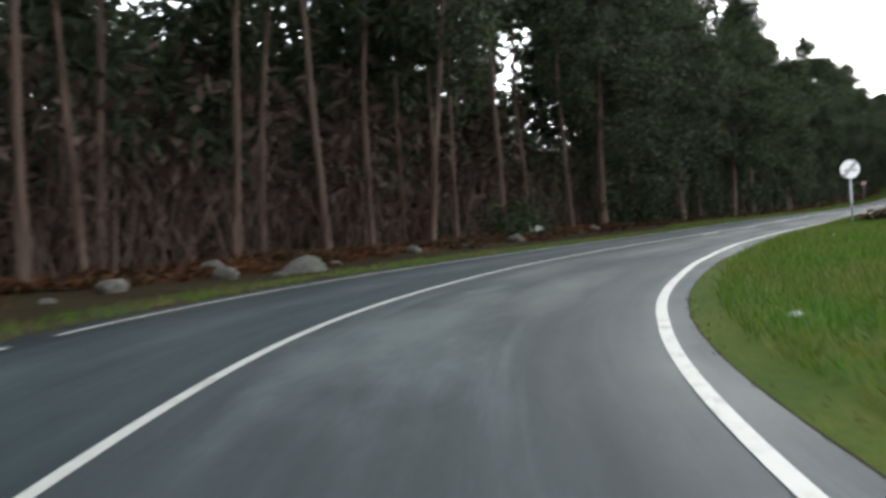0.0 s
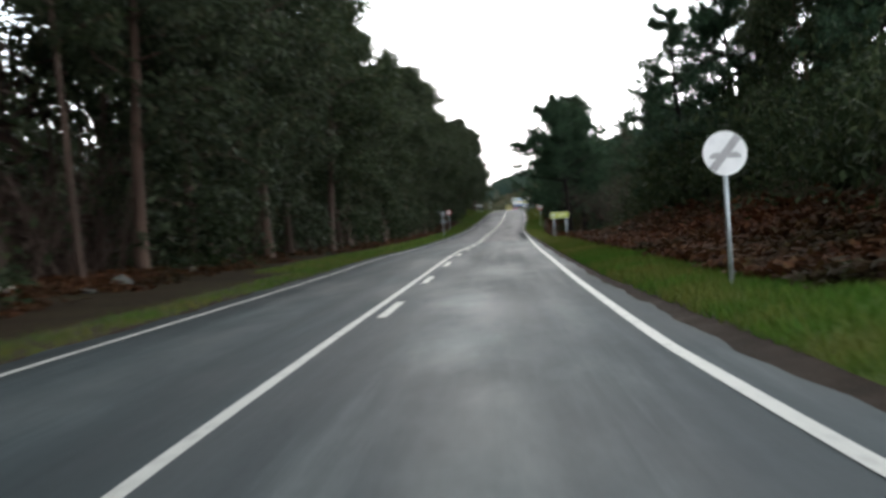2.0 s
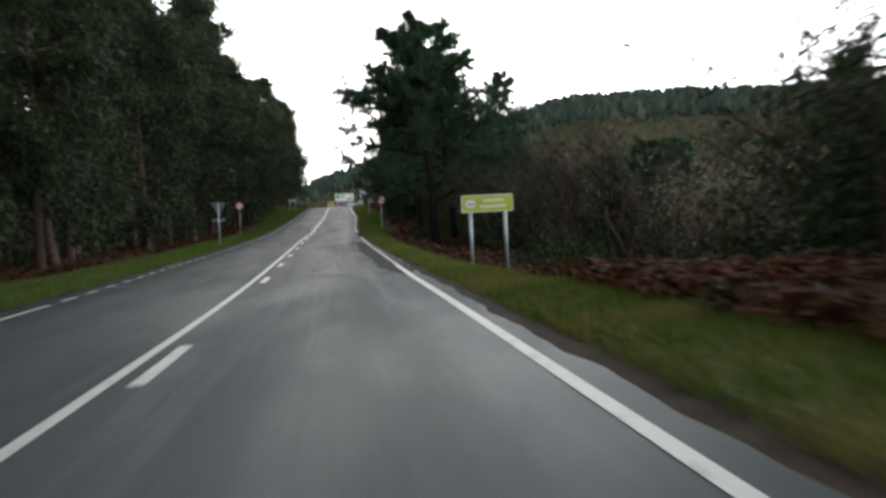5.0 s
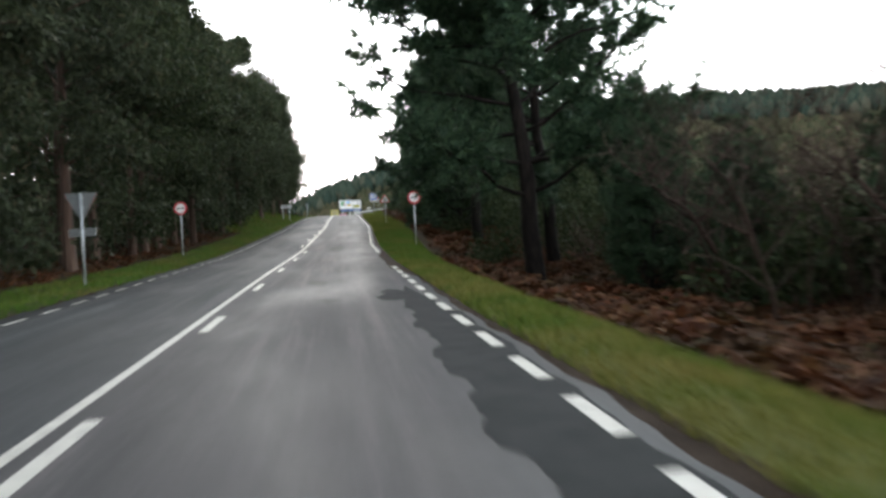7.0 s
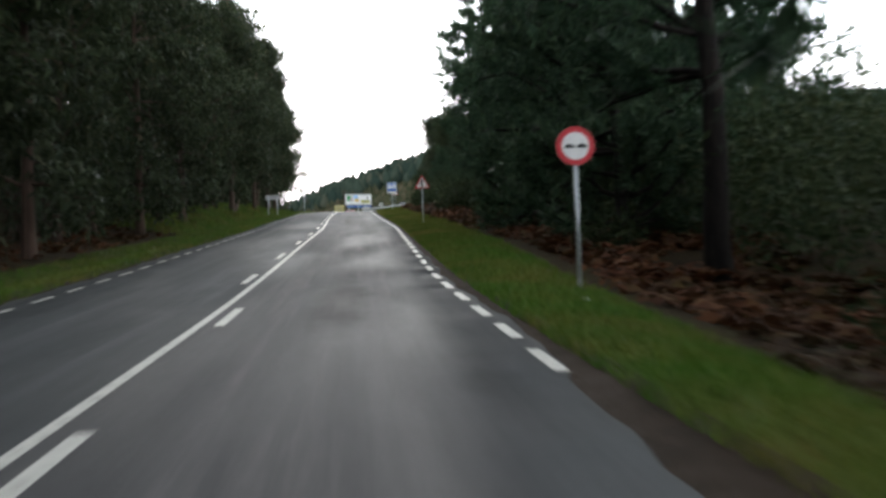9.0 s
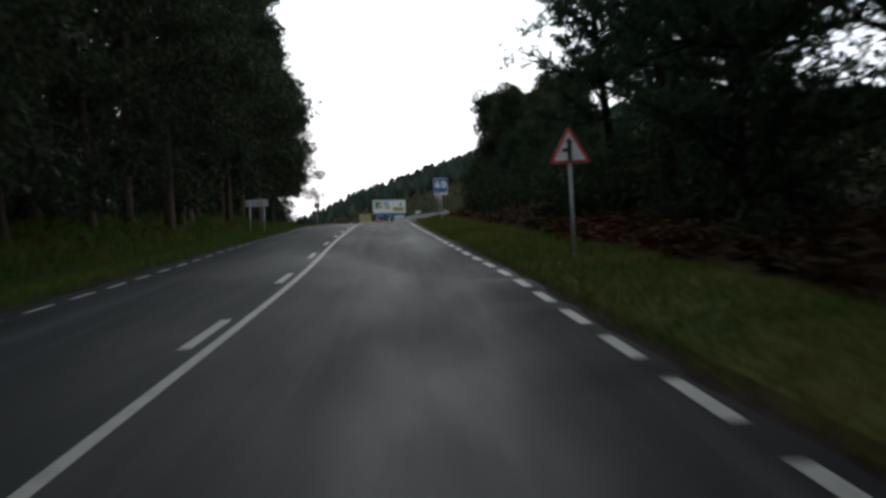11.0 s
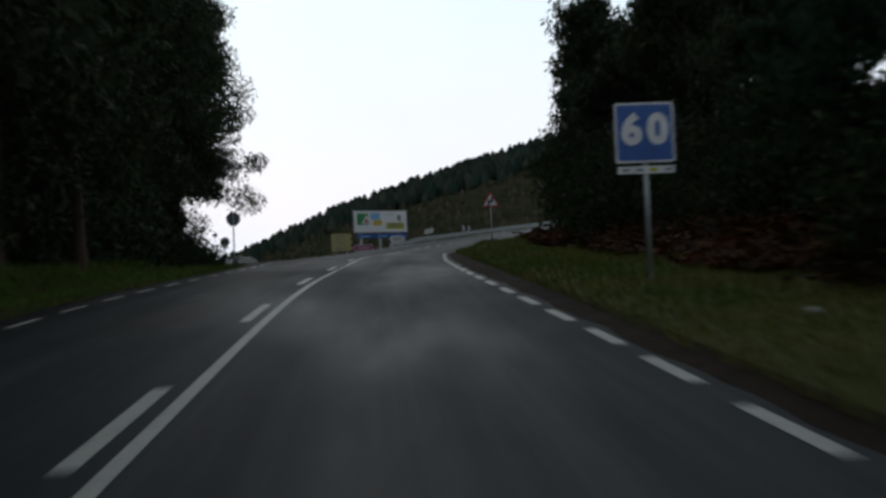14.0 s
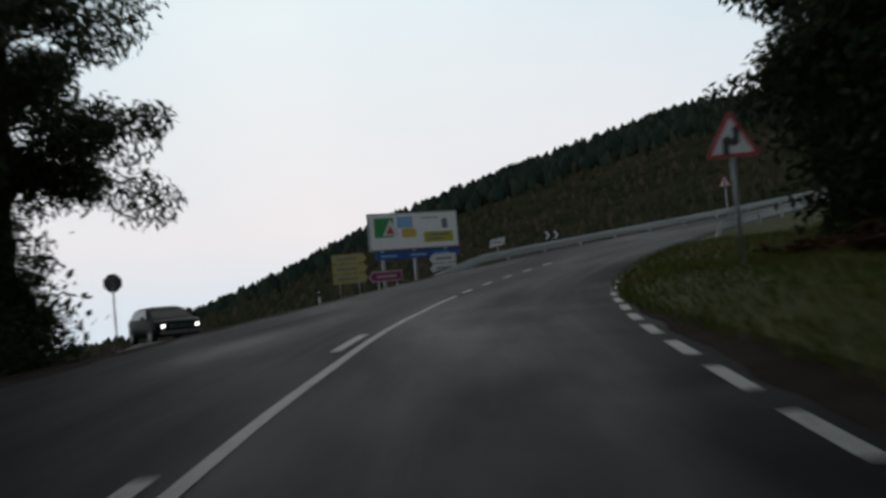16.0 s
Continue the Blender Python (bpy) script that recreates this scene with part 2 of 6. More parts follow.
# the surface changes at a joint across the road: bluish and older, then paler; from 176 m on dimness is put into the
# colour as a darker tint
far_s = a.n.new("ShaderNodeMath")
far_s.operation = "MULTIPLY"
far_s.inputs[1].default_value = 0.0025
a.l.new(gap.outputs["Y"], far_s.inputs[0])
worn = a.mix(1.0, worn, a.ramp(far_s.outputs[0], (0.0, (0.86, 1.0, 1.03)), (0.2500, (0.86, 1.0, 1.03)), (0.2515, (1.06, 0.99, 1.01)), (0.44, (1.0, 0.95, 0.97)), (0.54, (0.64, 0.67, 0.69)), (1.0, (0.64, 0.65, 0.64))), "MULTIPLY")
worn = a.mix(0.35, worn, a.ramp(grit, (0.3, 0.55), (0.7, 1.25)), "MULTIPLY")
a.color(a.mix(0.5, worn, a.ramp(fine, (0.3, 0.45), (0.7, 1.1)), "MULTIPLY"))
a.roughness(a.ramp(spots, (0.38, 0.56), (0.62, 0.76))).bump(fine, 0.25, 0.004)
ASPHALT = a.m

a = Mat("dark_patch_asphalt", 0.8, spec=0.02)
a.color(a.ramp(a.noise(3, 6), (0.3, (0.019, 0.021, 0.022)), (0.7, (0.031, 0.033, 0.034)))).bump(a.noise(90, 3), 0.25, 0.004)
PATCH = a.m

a = Mat("road_paint", 0.6)
wear = a.noise(7, 8)
a.color(a.mix(a.ramp(wear, (0.52, 0.0), (0.72, 1.0)), (0.37, 0.36, 0.325), (0.14, 0.135, 0.12))).bump(a.noise(120, 2), 0.15, 0.002)
PAINT = a.m

a = Mat("damp_gravel", 0.9, spec=0.04)
a.color(a.ramp(a.mix(0.5, a.noise(2.0, 6), a.noise(40, 4)), (0.35, (0.014, 0.009, 0.006)), (0.52, (0.032, 0.021, 0.015)), (0.7, (0.07, 0.054, 0.043)))).bump(a.noise(45, 5), 0.6, 0.02)
GRAVEL = a.m

a = Mat("verge_soil", 0.95, spec=0.02)
a.color(a.ramp(a.mix(0.55, a.noise(0.35, 6), a.noise(6, 5)), (0.34, (0.014, 0.009, 0.006)), (0.5, (0.026, 0.017, 0.010)), (0.64, (0.028, 0.028, 0.010)), (0.78, (0.046, 0.029, 0.017)))).bump(a.noise(25, 5), 0.7, 0.03)
SOIL = a.m

a = Mat("grass_turf", 0.9, spec=0.03)
a.color(a.ramp(a.mix(0.55, a.noise(0.5, 6), a.noise(9, 5)), (0.32, (0.026, 0.048, 0.007)), (0.5, (0.052, 0.082, 0.011)), (0.68, (0.096, 0.092, 0.022)))).bump(a.noise(40, 4), 0.7, 0.03)
TURF = a.m

a = Mat("grass_blades", 0.6, spec=0.12)
a.color(a.mix(a.ramp(a.noise(0.5, 5), (0.4, 0.0), (0.68, 1.0)), a.ramp(a.random(), (0.0, (0.022, 0.066, 0.006)), (0.7, (0.050, 0.125, 0.011)), (1.0, (0.095, 0.125, 0.024))),
             a.ramp(a.random(), (0.0, (0.066, 0.078, 0.011)), (1.0, (0.15, 0.125, 0.036))))).leafy(0.3)
BLADES = a.m

a = Mat("dry_grass_turf", 0.8, spec=0.1)
a.color(a.ramp(a.mix(0.55, a.noise(0.5, 6), a.noise(9, 5)), (0.32, (0.034, 0.048, 0.008)), (0.5, (0.072, 0.086, 0.014)), (0.68, (0.125, 0.108, 0.032)))).bump(a.noise(40, 4), 0.7, 0.03)
TURF_DRY = a.m

a = Mat("dry_grass_blades", 0.6, spec=0.12)
a.color(a.mix(a.ramp(a.noise(0.4, 5), (0.4, 0.0), (0.64, 1.0)), a.ramp(a.random(), (0.0, (0.034, 0.066, 0.007)), (0.7, (0.070, 0.112, 0.014)), (1.0, (0.12, 0.125, 0.03))),
             a.ramp(a.random(), (0.0, (0.085, 0.088, 0.015)), (1.0, (0.19, 0.15, 0.05))))).leafy(0.3)
BLADES_DRY = a.m

a = Mat("rusty_bracken", 0.8, spec=0.08)
a.color(a.mix(a.ramp(a.noise(0.4, 4), (0.35, 0.0), (0.65, 1.0)), a.ramp(a.random(), (0.0, (0.034, 0.011, 0.006)), (0.6, (0.096, 0.030, 0.013)), (1.0, (0.14, 0.060, 0.026))),
             a.ramp(a.random(), (0.0, (0.018, 0.012, 0.006)), (0.7, (0.036, 0.023, 0.012)), (1.0, (0.026, 0.030, 0.010))))).leafy(0.25)
BRACKEN = a.m

a = Mat("dry_brush_twigs", 0.9, spec=0.08)
a.color(a.ramp(a.random(), (0.0, (0.018, 0.011, 0.009)), (0.6, (0.044, 0.028, 0.022)), (1.0, (0.078, 0.055, 0.044))))
TWIGS = a.m

a = Mat("winter_scrub_leaves", 0.8, spec=0.06)
a.color(a.mix(a.ramp(a.noise(0.12, 3), (0.42, 0.0), (0.6, 1.0)), a.ramp(a.random(), (0.0, (0.070, 0.084, 0.052)), (1.0, (0.135, 0.148, 0.094))), a.ramp(a.random(), (0.0, (0.084, 0.060, 0.044)), (1.0, (0.165, 0.122, 0.094))))).leafy(0.3)
SCRUB = a.m

a = Mat("gorse_leaves", 0.7, spec=0.1)
a.color(a.ramp(a.random(), (0.0, (0.013, 0.021, 0.009)), (0.7, (0.026, 0.038, 0.015)), (1.0, (0.048, 0.056, 0.025)))).leafy(0.25)
GORSE = a.m

a = Mat("eucalyptus_leaves", 0.6, spec=0.14)
tint = a.ramp(a.random(), (0.0, (0.016, 0.023, 0.012)), (0.55, (0.030, 0.040, 0.020)), (0.9, (0.050, 0.060, 0.032)), (1.0, (0.076, 0.064, 0.038)))
a.color(a.mix(a.random(False), tint, a.mix(1.0, tint, (0.82, 0.9, 0.72), "MULTIPLY"))).leafy(0.35)
EUC_LEAF = a.m

a = Mat("pine_needles", 0.6, spec=0.12)
tint = a.ramp(a.random(), (0.0, (0.016, 0.032, 0.018)), (0.6, (0.031, 0.058, 0.029)), (1.0, (0.057, 0.084, 0.041)))
a.color(a.mix(a.random(False), tint, a.mix(1.0, tint, (0.8, 0.92, 0.95), "MULTIPLY"))).leafy(0.25)
NEEDLES = a.m

a = Mat("eucalyptus_bark", 0.8, spec=0.15)
streak = a.noise(1.0, 7, a.stretch(a.obj, (5, 5, 0.45)))
a.color(a.mix(a.ramp(a.random(False), (0, 0.0), (1, 0.6)), a.ramp(streak, (0.36, (0.026, 0.015, 0.011)), (0.52, (0.062, 0.036, 0.026)), (0.70, (0.13, 0.085, 0.064))),
             (0.055, 0.036, 0.028))).bump(streak, 0.5, 0.03)
EUC_BARK = a.m

a = Mat("pine_bark", 0.9, spec=0.1)
streak = a.noise(1.0, 8, a.stretch(a.obj, (9, 9, 2.2)))
a.color(a.ramp(streak, (0.36, (0.004, 0.003, 0.003)), (0.52, (0.009, 0.007, 0.006)), (0.72, (0.022, 0.016, 0.013)))).bump(streak, 0.9, 0.06)
PINE_BARK = a.m

a = Mat("lichen_granite", 0.85)
a.color(a.mix(a.ramp(a.noise(3.0, 6, a.obj), (0.45, 0.0), (0.62, 1.0)), a.ramp(a.noise(9, 6, a.obj), (0.35, (0.034, 0.029, 0.025)), (0.65, (0.085, 0.076, 0.066))), (0.04, 0.042, 0.022))).bump(a.noise(14, 6, a.obj), 0.6, 0.03)
GRANITE = a.m

a = Mat("weathered_log", 0.85)
a.color(a.ramp(a.noise(1, 6, a.stretch(a.obj, (2, 18, 18))), (0.35, (0.12, 0.10, 0.085)), (0.65, (0.36, 0.33, 0.29)))).bump(a.noise(1, 6, a.stretch(a.obj, (2, 18, 18))), 0.5, 0.02)
LOG = a.m

# aerial haze is put into this colour: lifted and tinted slightly bluish green
a = Mat("far_woodland", 0.95, spec=0.0)
a.color(a.ramp(a.random(), (0.0, (0.018, 0.029, 0.023)), (0.7, (0.034, 0.046, 0.034)), (1.0, (0.055, 0.056, 0.040))))
FAR_WOOD = a.m

a = Mat("hillside_scrub", 0.95, spec=0.0)
a.color(a.ramp(a.random(), (0.0, (0.030, 0.036, 0.020)), (0.6, (0.050, 0.048, 0.029)), (1.0, (0.080, 0.062, 0.040))))
HILL_SCRUB = a.m

a = Mat("far_hillside", 0.95, spec=0.0)
a.color(a.ramp(a.mix(0.5, a.noise(0.02, 7), a.noise(0.16, 7, None, 0.7)), (0.36, (0.020, 0.026, 0.014)), (0.48, (0.036, 0.038, 0.021)), (0.56, (0.052, 0.046, 0.028)), (0.68, (0.078, 0.060, 0.038)))).bump(a.noise(0.3, 5), 0.6, 0.5)
HILL = a.m

GALV = plain_metal("galvanised_steel", (0.42, 0.44, 0.45))
RAIL_STEEL = plain_metal("rail_steel", (0.34, 0.355, 0.35), 0.5, 0.4)
SIGN_BACK = plain_metal("sign_back_aluminium", (0.115, 0.122, 0.122), 0.6, 0.3)
WHITE_FOIL = sheet("white_sign_foil", (0.74, 0.72, 0.71))
RED_FOIL = sheet("red_sign_foil", (0.50, 0.025, 0.035))
BLACK_FOIL = sheet("black_sign_foil", (0.012, 0.012, 0.013))
PALE_GREY_FOIL = sheet("pale_grey_sign_foil", (0.34, 0.32, 0.32))
GREY_FOIL = sheet("grey_sign_foil", (0.22, 0.21, 0.21))
BLUE_FOIL = sheet("blue_sign_foil", (0.012, 0.085, 0.33))
LIME_FOIL = sheet("yellow_green_sign_foil", (0.44, 0.47, 0.045))
PALE_FOIL = sheet("pale_yellow_sign_foil", (0.68, 0.68, 0.44))
YELLOW_FOIL = sheet("yellow_sign_foil", (0.42, 0.36, 0.12))
MAGENTA_FOIL = sheet("magenta_sign_foil", (0.22, 0.02, 0.09))
PINK_FOIL = sheet("pink_sign_border", (0.55, 0.30, 0.38))
GREEN_FOIL = sheet("green_poster_ink", (0.05, 0.30, 0.10))
SKYBLUE_FOIL = sheet("light_blue_poster_ink", (0.28, 0.52, 0.78))
ORANGE_FOIL = sheet("ochre_poster_ink", (0.72, 0.48, 0.08))
OLIVE_FOIL = sheet("olive_poster_ink", (0.48, 0.45, 0.03))
PLASTIC = sheet("litter_plastic", (0.42, 0.43, 0.43), 0.5)

# ---- the road's line: points along the solid centre line ----
LINE = [(-0.76, -40, -2.5), (-1.27, -20, -1.84), (-1.63, -6, -1.38), (-2.08, 4, -1.02), (-1.41, 12.33, -0.6), (0.76, 20.26, -0.25), (3.75, 27.86,
        0.03), (7.06, 35.21, 0.27), (10.86, 43.4, 0.54), (15.51, 53.38, 0.89), (22.32, 67.88, 1.4), (32.31, 88.59, 2.02), (42.96, 111.19, 2.78), (53.8,
        133.75, 3.75), (64.87, 156.14, 4.83), (73.86, 174.01, 6.06), (82.87, 191.85, 7.32), (91.62, 209.87, 8.61), (100.45, 227.82, 9.84), (107.26, 241.21,
        10.81), (114.48, 254.46, 11.58), (119.61, 264.01, 12.1), (125.81, 274.28, 12.54), (133.5, 283.52, 13.23), (142.41, 291.55, 14.11), (152.41, 298.17,
        15.07), (163.27, 303.24, 16.13), (180, 308.51, 17.9), (212, 314.01, 21.2)]


def spline(points, step=0.5):
    """Even steps along a smooth curve through the points."""
    p = np.array(points, float)
    p = np.vstack([2 * p[0] - p[1], p, 2 * p[-1] - p[-2]])
    out = []
    for i in range(1, len(p) - 2):
        # centripetal spacing
        t = np.cumsum([0] + [max(np.linalg.norm(p[i + k] - p[i + k - 1]), 1e-6) ** 0.5 for k in (0, 1, 2)])
        u = np.linspace(t[1], t[2], 60, endpoint=False)[:, None]
        a1 = (t[1] - u) / (t[1] - t[0]) * p[i - 1] + (u - t[0]) / (t[1] - t[0]) * p[i]
        a2 = (t[2] - u) / (t[2] - t[1]) * p[i] + (u - t[1]) / (t[2] - t[1]) * p[i + 1]
        a3 = (t[3] - u) / (t[3] - t[2]) * p[i + 1] + (u - t[2]) / (t[3] - t[2]) * p[i + 2]
        b1 = (t[2] - u) / (t[2] - t[0]) * a1 + (u - t[0]) / (t[2] - t[0]) * a2
        b2 = (t[3] - u) / (t[3] - t[1]) * a2 + (u - t[1]) / (t[3] - t[1]) * a3
        out.append((t[2] - u) / (t[2] - t[1]) * b1 + (u - t[1]) / (t[2] - t[1]) * b2)
    out = np.vstack(out + [p[-2][None]])
    far = np.r_[0, np.cumsum(np.hypot(*np.diff(out[:, :2], axis=0).T))]
    s = np.arange(0, far[-1], step)
    return s, np.stack([np.interp(s, far, out[:, k]) for k in range(3)], 1)


S0 = -40.0
ROAD_S, ROAD_P = spline(LINE)
ROAD_S = ROAD_S + S0
smooth_z = np.convolve(np.pad(ROAD_P[:, 2], 10, mode="reflect", reflect_type="odd"), np.ones(21) / 21, mode="valid")
ROAD_P[:, 2] = smooth_z
ROAD_T = np.gradient(ROAD_P[:, :2], axis=0)
ROAD_T /= np.linalg.norm(ROAD_T, axis=1)[:, None]
ROAD_N = np.stack([ROAD_T[:, 1], -ROAD_T[:, 0]], 1)
S_END = ROAD_S[-1]


def on_road(s, l, dz=0.0):
    """World places from metres along the road and metres to the right of its centre line."""
    s, l = np.broadcast_arrays(np.asarray(s, float), np.asarray(l, float))
    x, y, z, nx, ny = (np.interp(s, ROAD_S, c) for c in (*ROAD_P.T, *ROAD_N.T))
    k = np.hypot(nx, ny)
    return np.stack([x + nx / k * l, y + ny / k * l, z + dz], -1)


def road_frame(x, y):
    """Metres along and to the right, and the road's height there, for arrays of places."""
    x, y = np.asarray(x, float).ravel(), np.asarray(y, float).ravel()
    i = np.empty(len(x), int)
    for k in range(0, len(x), 4000):
        d = (x[k:k + 4000, None] - ROAD_P[None, ::2, 0]) ** 2 + (y[k:k + 4000, None] - ROAD_P[None, ::2, 1]) ** 2
        i[k:k + 4000] = 2 * d.argmin(1)
    dx, dy = x - ROAD_P[i, 0], y - ROAD_P[i, 1]
    along = dx * ROAD_T[i, 0] + dy * ROAD_T[i, 1]
    side = dx * ROAD_N[i, 0] + dy * ROAD_N[i, 1]
    s = ROAD_S[i] + along
    return s, np.where(np.abs(along) < 1.2, side, np.sign(side) * np.hypot(dx, dy)), np.interp(s, ROAD_S, ROAD_P[:, 2])


def left_edge(s):
    """Offset of the left edge line."""
    return np.interp(s, [-40, 8, 14, 18, 24, 30, 38, 46, 52, 58, 66, 76, 90, 115, 125, 135, 155, 165, 175, 215, 222, 232, 245, 255, 264, 280, 296, 330],
                     [-3.17, -3.2, -3.22, -3.14, -2.89, -2.76, -2.79, -2.75, -2.72, -2.73, -2.84, -2.89, -3.02, -3.38, -3.32, -3.2, -3.27, -3.32, -3.36, -3.28, -3.27, -3.21, -3.11, -3.14, -3.16, -3, -2.95, -2.93])


def right_edge(s):
    """Offset of the right edge line."""
    return np.interp(s, [-40, 5, 12, 18, 24, 30, 36, 42, 48, 54, 60, 70, 85, 100, 106, 114, 122, 130, 140, 165, 175, 190, 208, 218, 228, 238, 248, 258, 266, 274, 281, 288, 294, 300, 306, 320],
                     [3.58, 3.71, 3.84, 3.8, 3.69, 3.43, 3.27, 3.27, 3.28, 3.31, 3.34, 3.36, 3.39, 3.43, 3.51, 3.61, 3.66, 3.64, 3.65, 3.58, 3.49, 3.58, 3.65, 3.55, 3.55, 3.55, 3.53, 3.44, 3.23, 3, 2.91, 3.15, 3.37, 3.73, 3.85, 3.99])


def smoothstep(x, a, b):
    u = np.clip((np.asarray(x, float) - a) / (np.asarray(b) - a), 0, 1)
    return u * u * (3 - 2 * u)


def wobble(s, l, size, seed=0.0):
    s, l = np.asarray(s, float), np.asarray(l, float)
    return 0.5 * np.sin(s / size * 2.1 + seed + 1.3 * np.sin(l / size + seed)) + 0.5 * np.sin(l / size * 1.7 + 2.1 * seed + np.sin(s / size * 0.9))


def shape(s, l):
    """Height of the ground over the road beside it."""
    s, l = np.asarray(s, float), np.asarray(l, float)
    r = l - 4.0
    bank = np.interp(s, [-40, 20, 37, 50, 72, 84, 98, 112, 150, 165, 185, 230, 275, 300], [0.1, 0.1, 0.45, 2.3, 2.4, 1.3, -0.6, -1.3, -1.5, -0.9, 0.2, 0.6, 0.8, 0.6])
    right = smoothstep(r, 0.0, 0.8) * 0.06 + bank * smoothstep(r, np.where(bank < 0, 0.0, 2.2), np.where(bank < 0, 4.8, 7.5)) + np.sign(bank) * smoothstep(r, 8, 40) * np.abs(bank) * 0.5
    right = right + 0.34 * np.exp(-((s - 299) / 8.0) ** 2) * smoothstep(r, 0.2, 1.2)
    q = -l - 4.0
    lbank = np.interp(s, [-40, 30, 60, 150, 200, 225, 262, 275, 285, 330], [0.1, 0.1, 0.15, 0.1, 0.3, 0.9, 1.0, 0.2, -0.1, -1.2])
    fall = np.interp(s, [-40, 255, 275, 300, 330], [0, 0, -0.6, -2.6, -5.0])
    left = lbank * smoothstep(q, 1.6, 5.0) + smoothstep(q, 6, 40) * (0.6 + fall)
    left = left - 0.32 * smoothstep(s, 286, 291) * (1 - smoothstep(s, 322, 328)) * smoothstep(q, -0.2, 0.8)
    out = np.where(l > 0, right, left)
    rough = 0.10 * wobble(s, l, 3.1) + 0.05 * wobble(s, l, 1.1, 2.0)
    return out + rough * smoothstep(np.abs(l), 4.6, 8.0)


HILL_EYE = (60.0, 130.0)


def far_height(x, y):
    """The country far off: a wooded ridge that rises to the right of the road."""
    x, y = np.asarray(x, float), np.asarray(y, float)
    dx, dy = x - HILL_EYE[0], y - HILL_EYE[1]
    r = np.hypot(dx, dy)
    b = np.degrees(np.arctan2(dx, dy))
    rise = np.interp(b, [-180, 8, 14, 17, 20, 25, 30, 33, 38, 44, 50, 65, 90, 140, 180], [-1.2, -1.2, -0.6, 0.4, 1.4, 3.5, 4.9, 5.65, 6.9, 6.9, 6.6, 6.2, 5.0, 1.5, -1.2])
    top = np.tan(np.radians(rise)) * 1000.0
    up = smoothstep(r, 170, 1000) * 0.65 + 0.35 * smoothstep(r, 500, 1000)
    return 7.0 + top * up - 40 * smoothstep(r, 1300, 2600)


def ground_z(x, y):
    """Height of the ground sheet."""
    x, y = np.asarray(x, float), np.asarray(y, float)
    s, l, z = road_frame(x, y)
    near = z + shape(s, l)
    u = smoothstep(np.hypot(np.maximum(np.abs(l) - 30, 0), 0), 0, 90)
    return (near * (1 - u) + far_height(x.ravel(), y.ravel()) * u).reshape(x.shape)


def gz(x, y):
    return float(ground_z(np.array([x]), np.array([y]))[0])

# ---- ground: one sheet from the road to the horizon ----
S_STEP = np.arange(S0, S_END - 0.1, 1.5)
L_STEP = np.r_[-60, -50, -42, -35, -29, -24, -20, -17, -14.5, -12.5, -11, -9.5, -8.2, -7, -6, -5.2, -4.5, -3.9, -2.5, 0, 2.5, 3.9, 4.1, 4.4, 4.75, 5.2,
               5.8, 6.5, 7.3, 8.2, 9.5, 11, 12.5, 14.5, 17, 20, 24, 29, 35, 42, 50, 60]


def build_ground():
    verts, faces, ids = [], [], []
    ns, nl = len(S_STEP), len(L_STEP)
    ss, ll = np.meshgrid(S_STEP, L_STEP, indexing="ij")
    p = on_road(ss, ll)
    zz = ground_z(p[..., 0], p[..., 1])
    near = np.abs(ll) < 12
    zz = np.where(near, p[..., 2] + shape(ss, ll), zz)
    zz = np.where(np.abs(ll) < 3.0, p[..., 2] - 0.12, np.where(np.abs(ll) < 3.95, p[..., 2] - 0.025, zz))
    p[..., 2] = zz
    verts += p.reshape(-1, 3).tolist()
    for i in range(ns - 1):
        for j in range(nl - 1):
            faces.append((i * nl + j, i * nl + j + 1, (i + 1) * nl + j + 1, (i + 1) * nl + j))
            m = 0.5 * (L_STEP[j] + L_STEP[j + 1])
            s = S_STEP[i]
            grass_to = np.interp(s, [0, 30, 60, 90, 110, 140, 165, 210, 260, 330], [12, 8, 5.5, 5.4, 5.9, 5.6, 5.7, 6.4, 7.0, 12])
            ids.append(4 if 4.1 < m < grass_to and (72 < s < 150 or s > 195) else 1 if 4.1 < m < grass_to else 2 if 3.0 < abs(m) < 4.3 else 1 if -5.3 < m < 0 and s > 62 else 3 if abs(m) > 30 else 0)
    base = len(verts)
    grid = np.unique(np.r_[np.arange(-2600, -300, 260), np.arange(-300, 700, 25), np.arange(700, 2800, 150)])
    gx, gy = np.meshgrid(grid + 60, grid + 60, indexing="ij")
    h = ground_z(gx, gy)
    s, l, z = road_frame(gx.ravel(), gy.ravel())
    inside = ((np.abs(l) < 56) & (s > S0 + 3) & (s < S_END - 3)).reshape(gx.shape)
    h = np.where(inside, np.minimum(h, (z - 8).reshape(gx.shape)), h)
    n = len(grid)
    verts += np.stack([gx, gy, h], -1).reshape(-1, 3).tolist()
    for i in range(n - 1):
        for j in range(n - 1):
            if inside[i:i + 2, j:j + 2].all():
                continue
            faces.append((base + i * n + j, base + (i + 1) * n + j, base + (i + 1) * n + j + 1, base + i * n + j + 1))
            ids.append(3)
    ob = link_mesh("ground", verts, faces, [SOIL, TURF, GRAVEL, HILL, TURF_DRY], True, ids)
    return tagged(ob, "damp ground with grass verge, soil, leaf litter and far hillside", "ground", kind="structure")


build_ground()


